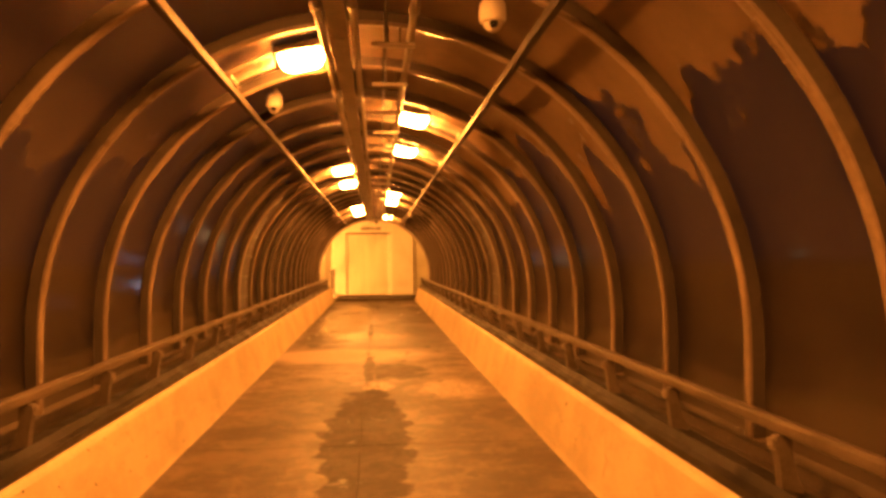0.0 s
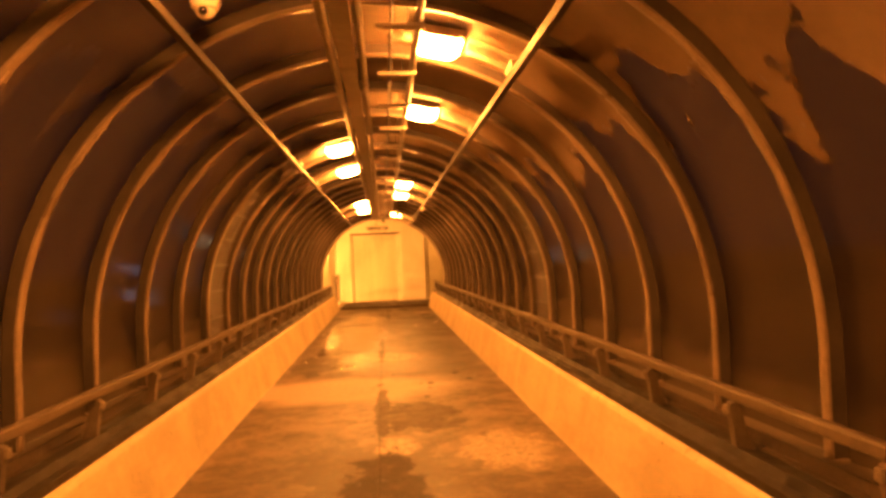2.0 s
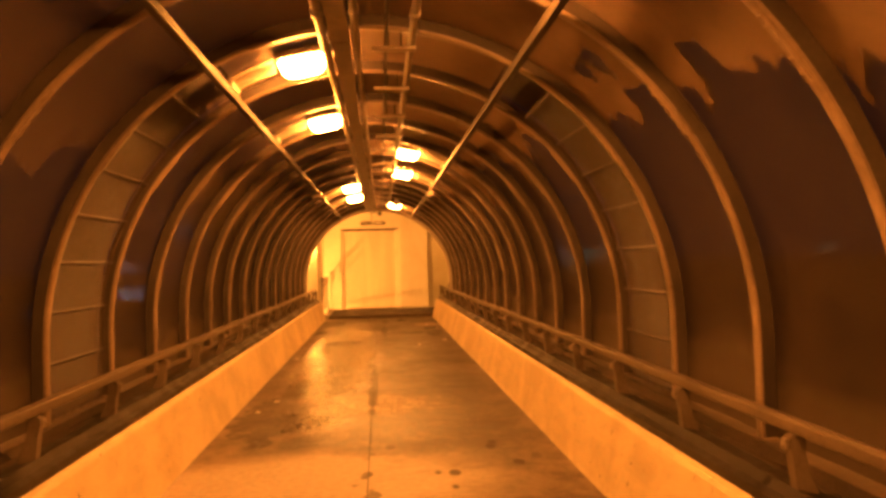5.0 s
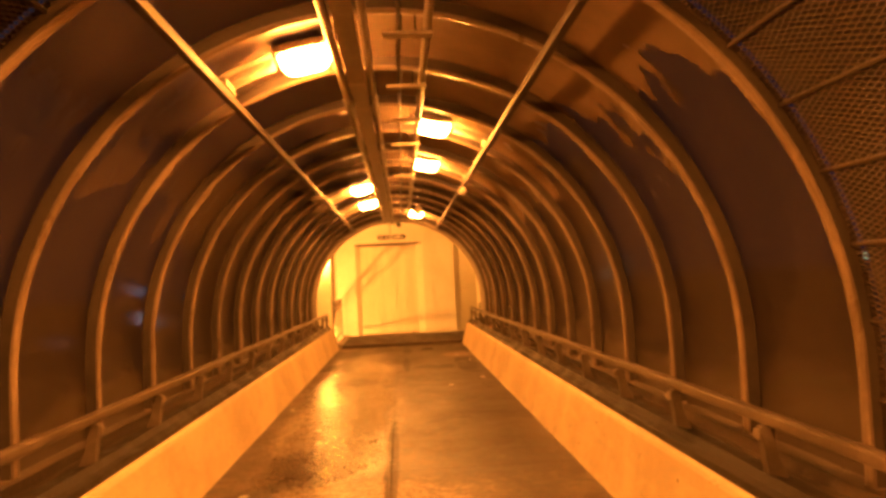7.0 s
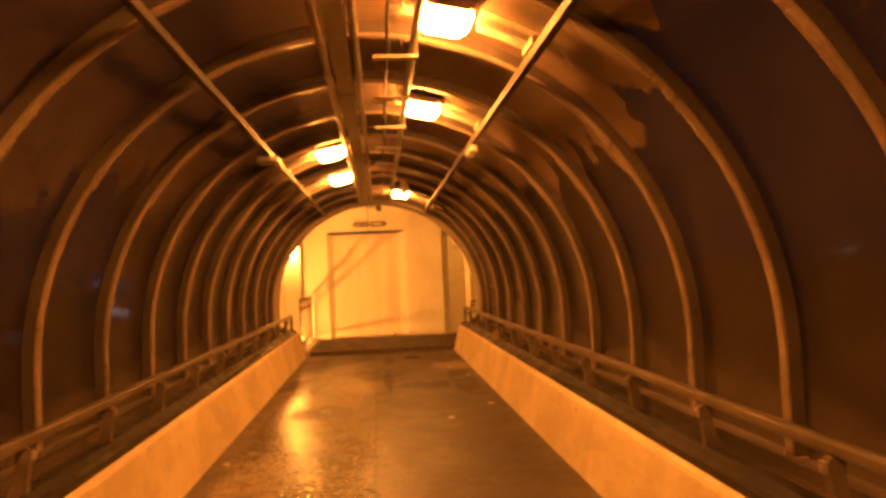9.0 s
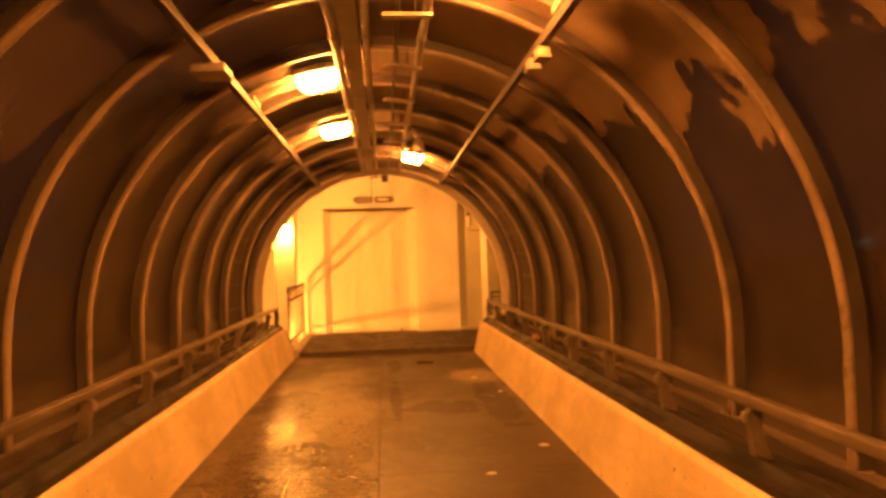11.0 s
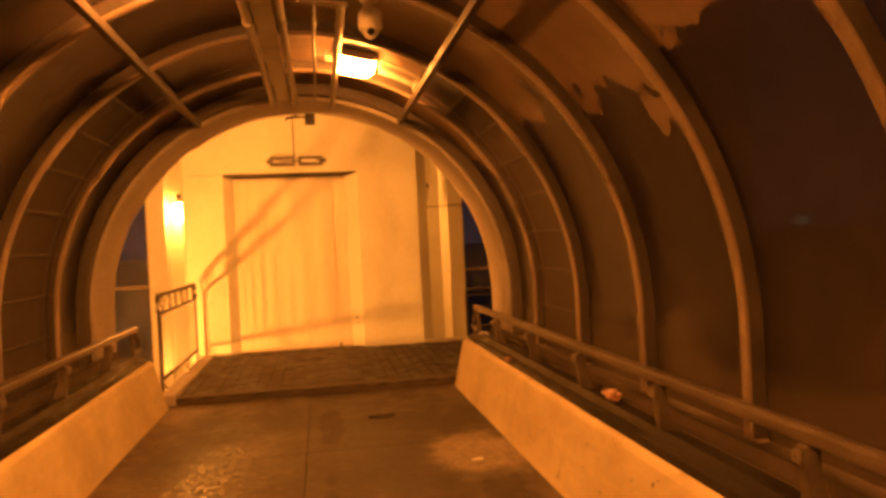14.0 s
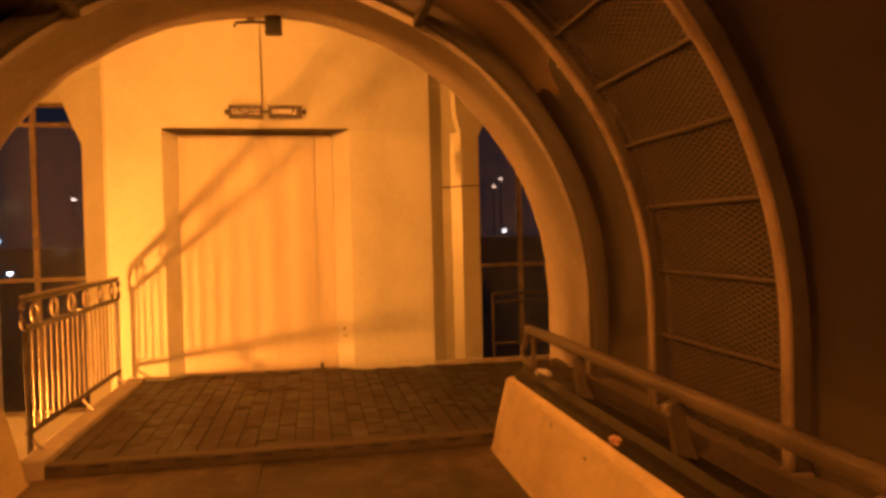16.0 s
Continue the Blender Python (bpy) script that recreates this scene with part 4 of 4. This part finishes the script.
# walls, lower floor and ceiling of the stair tower
Y_FAR = 29.5
tagged(part("floor_lower", box(bmesh.new(), -4.0, 4.0, Y_OPEN, Y_FAR + 0.25, -3.2, -3.0), PORTAL_M), "grey concrete floor at the foot of the stair", "floor", kind="structure")
tagged(part("ceiling", box(bmesh.new(), -4.0, 4.0, Y_OPEN + 0.002, Y_FAR + 0.798, 3.6, 3.8), PLASTER), "cream plaster ceiling of the stair tower", "ceiling", kind="structure")
for side, word in ((-1, "wall_west"), (1, "wall_east")):
    tagged(part(word, box(bmesh.new(), side * 4.0, side * 4.2, Y_PORTAL, Y_FAR + 0.25, -3.2, 3.8), PLASTER), "cream plaster side wall of the stair tower", "wall", kind="structure")
for x0, x1, z0, z1 in ((-2.78, -2.03, -3.2, 3.6), (0.40, 2.70, -3.2, 3.6), (-4.0, -2.782, -3.2, -1.02), (2.702, 4.0, -3.2, -1.02), (-4.0, -2.782, 3.22, 3.6), (2.702, 4.0, 3.22, 3.6)):
    tagged(part("wall_north", box(bmesh.new(), x0, x1, Y_FAR, Y_FAR + 0.25, z0, z1), PLASTER), "cream plaster wall between the tower windows", "wall", kind="structure")
tagged(part("wall_north", box(bmesh.new(), -2.2, 1.8, Y_FAR + 0.80, Y_FAR + 1.0, -3.2, 3.8), PLASTER), "plaster wall set back behind the lift shaft", "wall", kind="structure")
for side in (-1, 1):
    if side < 0:
        spans = ((2.43, 2.73, 29.22, 29.496),)
    else:
        spans = ((2.40, 2.66, 29.22, 29.496),)
    for x0, x1, y0, y1 in spans:
        bm = bmesh.new()
        h = 2.62 if side < 0 else 2.70
        outline = [(x0, -3.0), (x0, h + 0.1), (x0 - 0.06, h + 0.32), (x0 - 0.10, 3.6), (x1 + 0.34, 3.6), (x1 + 0.24, h + 0.60), (x1 + 0.11, h + 0.25), (x1, h), (x1, -3.0)]
        extrude_y(bm, [(side * x, z) for x, z in outline], y0, y1)
        tagged(part("pilaster", bm, PLASTER), "cream plaster pier with a flared head beside the lift shaft", "pier", kind="structure")
        if side > 0:
            bm = bmesh.new()
            low = [bm.verts.new((x, y, -3.0)) for x, y in ((x0 - 0.102, 29.496), (x0 - 0.001, 29.496), (x0 - 0.001, 29.222))]
            top = [bm.verts.new((v.co.x - 0.0, v.co.y, h + 0.1)) for v in low]
            bm.faces.new(low)
            bm.faces.new(top[::-1])
            for j in range(3):
                bm.faces.new((low[j], low[(j + 1) % 3], top[(j + 1) % 3], top[j]))
            tagged(part("pilaster", bm, PLASTER), "chamfered plaster flank of the pier", "pier", kind="structure")
    win = tagged(thing("window_1" if side < 0 else "window_2", "tall dark window with pale metal glazing bars", "window", (side * (3.45 if side < 0 else 3.37), Y_FAR + 0.1, -1.02)), kind="structure")
    for x in (-0.66, 0.0, 0.66):
        part("mullion", box(bmesh.new(), x - 0.035, x + 0.035, -0.04, 0.04, 0, 4.25, 0.006), ZINC, win)
    for z in (0.03, 1.84, 3.95, 4.22):
        for x0, x1 in ((-0.625, -0.035), (0.035, 0.625)):
            part("transom", box(bmesh.new(), x0, x1, -0.035, 0.035, z - 0.028, z + 0.028, 0.005), ZINC, win)
    for x0, x1 in ((-0.625, -0.035), (0.035, 0.625)):
        for z0, z1 in ((0.058, 1.812), (1.868, 3.922)):
            pane = part("pane", box(bmesh.new(), x0, x1, -0.003, 0.003, z0, z1), GLASS, win)
            pane.visible_shadow = False


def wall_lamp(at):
    w = thing("wall_lamp", "lit wall lamp with glowing shade on the far tower wall, second one added unseen", "lamp", at, "wall lamps of the stair tower")
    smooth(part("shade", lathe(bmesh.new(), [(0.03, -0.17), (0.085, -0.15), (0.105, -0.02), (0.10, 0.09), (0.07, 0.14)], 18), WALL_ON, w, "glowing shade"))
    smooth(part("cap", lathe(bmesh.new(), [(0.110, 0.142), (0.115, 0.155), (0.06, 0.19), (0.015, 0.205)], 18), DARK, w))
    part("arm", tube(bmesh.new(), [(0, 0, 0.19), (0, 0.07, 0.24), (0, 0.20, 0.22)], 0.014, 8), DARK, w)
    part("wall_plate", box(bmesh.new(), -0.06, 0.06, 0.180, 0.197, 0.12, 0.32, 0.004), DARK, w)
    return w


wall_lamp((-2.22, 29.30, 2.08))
# unseen lamp added behind the shaft to light the wall and pier right of it
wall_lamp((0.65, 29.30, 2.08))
lan = thing("wall_lantern", "unlit lantern with small pale glass on the far wall", "lamp", (2.02, Y_FAR - 0.001, 2.10))
part("back_plate", box(bmesh.new(), -0.045, 0.045, -0.012, 0, 0.34, 0.62, 0.003), DARK, lan)
smooth(part("arm", tube(bmesh.new(), [(0, -0.012, 0.56), (0, -0.12, 0.60), (0, -0.20, 0.54), (0, -0.20, 0.33)], 0.013, 8), DARK, lan))
smooth(part("cap", lathe(bmesh.new(), [(0.075, 0.235), (0.078, 0.25), (0.05, 0.30), (0.016, 0.335)], 16, (0, -0.20, 0)), DARK, lan))
smooth(part("glass", lathe(bmesh.new(), [(0.022, 0.0), (0.042, 0.02), (0.050, 0.12), (0.056, 0.234)], 16, (0, -0.20, 0)), OPAL, lan, "pale unlit glass"))
part("conduit", tube(bmesh.new(), [(0.01, -0.02, -0.10), (0.27, -0.02, -0.10), (0.375, -0.292, -0.10), (0.66, -0.292, -0.10)], 0.010, 6), DARK, lan, "thin conduit to the window")


def bulkhead(at, turn, mat, label, k=1.0):
    w = thing("bulkhead_lamp", label, "lamp", at)
    w.matrix_basis = pose(*at, *turn)
    part("base", lathe(bmesh.new(), [(0.095 * k, 0.0), (0.10 * k, 0.012), (0.095 * k, 0.030)], 18), DARK, w)
    smooth(part("diffuser", lathe(bmesh.new(), [(0.085 * k, 0.031), (0.085 * k, 0.031 + 0.03 * k), (0.062 * k, 0.031 + 0.06 * k), (0.02 * k, 0.031 + 0.07 * k)], 18), mat, w, "glowing round diffuser"))
    return w


bulkhead((-2.25, Y_OPEN + 0.001, 0.105), (-90, 0, 0), STAIR_ON, "lit bulkhead lamp low on the wall beside the stair", 0.55)
bulkhead((-0.35, Y_OPEN + 0.001, 3.22), (-90, 0, 0), CEIL_ON, "lit bulkhead lamp high on the wall above the portal")

# stair flight that leads down beside the landing
stair = tagged(part("stairs", box(bmesh.new(), -4.0, -1.48, 25.70, 25.75, -3.0, -2.8), PORTAL_M), "grey concrete stair descending beside the landing", "stairs", kind="structure")
for i in range(8):
    part("step", box(bmesh.new(), -4.0, -1.48, 23.42 + i * 0.28, 23.42 + (i + 1) * 0.28 - 0.002, -3.0, -1.35 - i * 0.18, 0.008), PORTAL_M, stair)

# ---- closing wall behind the start ----
tagged(part("wall_south", box(bmesh.new(), -2.3, 2.3, Y_BACK - 0.25, Y_BACK - 0.002, -0.4, 3.2), PORTAL_M), "plain concrete wall that closes the tunnel behind", "wall", kind="structure")

# ---- night outside ----
tagged(part("ground", box(bmesh.new(), -900, 900, -600, 1500, -7.2, -7.0), GROUND_M), "dark ground far below the footbridge at night", "ground", kind="structure")
POST_M = DARK
for x, y, z, r, colour, power in ((-26.5, 120, 4.8, 0.34, (1.0, 0.60, 0.25), 60), (-27.9, 120, -0.5, 0.14, (0.75, 0.85, 1.0), 30), (-38.6, 120, -2.4, 0.26, (0.75, 0.85, 1.0), 30), (-39.6, 119, 1.8, 0.42, (0.35, 0.65, 1.0), 5),
                                  (-30.9, 121, 7.1, 0.16, (0.9, 0.9, 1.0), 25), (-23.0, 122, 0.6, 0.2, (0.8, 0.88, 1.0), 30), (27.5, 120, 1.6, 0.2, (0.9, 0.9, 1.0), 30), (26.3, 121, 8.2, 0.14, (1.0, 0.8, 0.6), 18),
                                  (27.6, 122, 9.3, 0.12, (1.0, 0.85, 0.7), 18), (33.4, 120, 1.5, 0.26, (0.55, 1.0, 0.7), 14), (-36.6, 86.6, -3.3, 1.0, (0.6, 0.7, 0.9), 0.10), (62, 100, 1.8, 0.6, (0.65, 1.0, 0.6), 0.4)):
    s = thing("street_lamp", "distant street lamp glowing in the dark night", "street lamp", (x, y, -7.0), "distant street lamps")
    part("pole", tube(bmesh.new(), [(0, 0, 0), (0, 0, z + 7.0 - r)], 0.07, 6), POST_M, s)
    bm = bmesh.new()
    bmesh.ops.create_icosphere(bm, subdivisions=2, radius=r, matrix=Matrix.Translation((0, 0, z + 7.0)) @ Matrix.Diagonal((1.2, 1, 0.7, 1)))
    part("head", bm, glow("street_light", colour, power), s)

# ---- litter ----


def crumple(name, label, at, size, mat, seed, category="litter"):
    bm = bmesh.new()
    bmesh.ops.create_icosphere(bm, subdivisions=3, radius=1)
    for v in bm.verts:
        k = 1 + 0.55 * noise.noise(v.co * 1.9 + Vector((seed * 3.1, 0, 0))) + 0.25 * noise.noise(v.co * 5 + Vector((0, seed, 0)))
        v.co = Vector((v.co.x * size[0] * k, v.co.y * size[1] * k, v.co.z * size[2] * k))
    low = min(v.co.z for v in bm.verts)
    for v in bm.verts:
        v.co.z -= low
    ob = part(name, bm, mat)
    ob.location = at
    return tagged(ob, label, category, "litter on the ledge and floor")


crumple("wrapper", "crumpled foil wrapper lying on the dusty ledge", (1.545, 20.05, LEDGE - 0.004), (0.042, 0.06, 0.024), PAPER, 1)
crumple("wrapper", "small crumpled pinkish wrapper on the ledge", (1.42, 21.66, 0.456), (0.025, 0.04, 0.016), PAPER, 2)
crumple("wrapper", "flattened white wrapper at the ledge end", (1.52, 22.86, LEDGE - 0.006), (0.04, 0.08, 0.016), SCRAP, 3)
for i, (x, y) in enumerate(((-1.17, 16.1), (-0.75, 14.9), (1.12, 17.9), (1.15, 20.0), (0.65, 17.3), (1.0, 20.9), (-1.1, 12.4), (-1.0, 12.9))):
    crumple("paper_scrap", "small white paper scrap on the concrete floor", (x, y, -0.002), (0.022 + 0.006 * (i % 3), 0.02, 0.006), SCRAP, 10 + i)
tw = part("twig", tube(bmesh.new(), [(-0.10, 0, 0.012), (-0.03, 0.012, 0.014), (0.04, 0.004, 0.012), (0.11, 0.02, 0.011)], 0.011, 6), BARK)
tw.location = (0.51, 22.2, 0)
tagged(tw, "short dark twig lying on the floor before the step", "twig")

# ---- paving bricks of the landing ----
bm = box(bmesh.new(), -0.0535, 0.0535, -0.111, 0.111, -0.022, 0.0, 0.005)
first = None
row = 0
x = -1.235 + 0.057
while x < 1.9:
    y = Y_STEP + 0.086 + (0.113 if row % 2 else 0.0)
    while y < Y_LIFT + (0.10 if NX0 < x < NX1 else 0.01):
        if first is None:
            first = part("brick", bm, BRICK, landing, "", Matrix.Translation((x, y, LAND)))
        else:
            o = new("brick", first.data)
            o.parent = landing
            o.matrix_basis = Matrix.Translation((x, y, LAND + random.uniform(-0.004, 0.003))) @ pose(0, 0, 0, random.uniform(-0.7, 0.7), random.uniform(-1.2, 1.2), random.uniform(-0.8, 0.8))
        y += 0.229
    x += 0.113
    row += 1
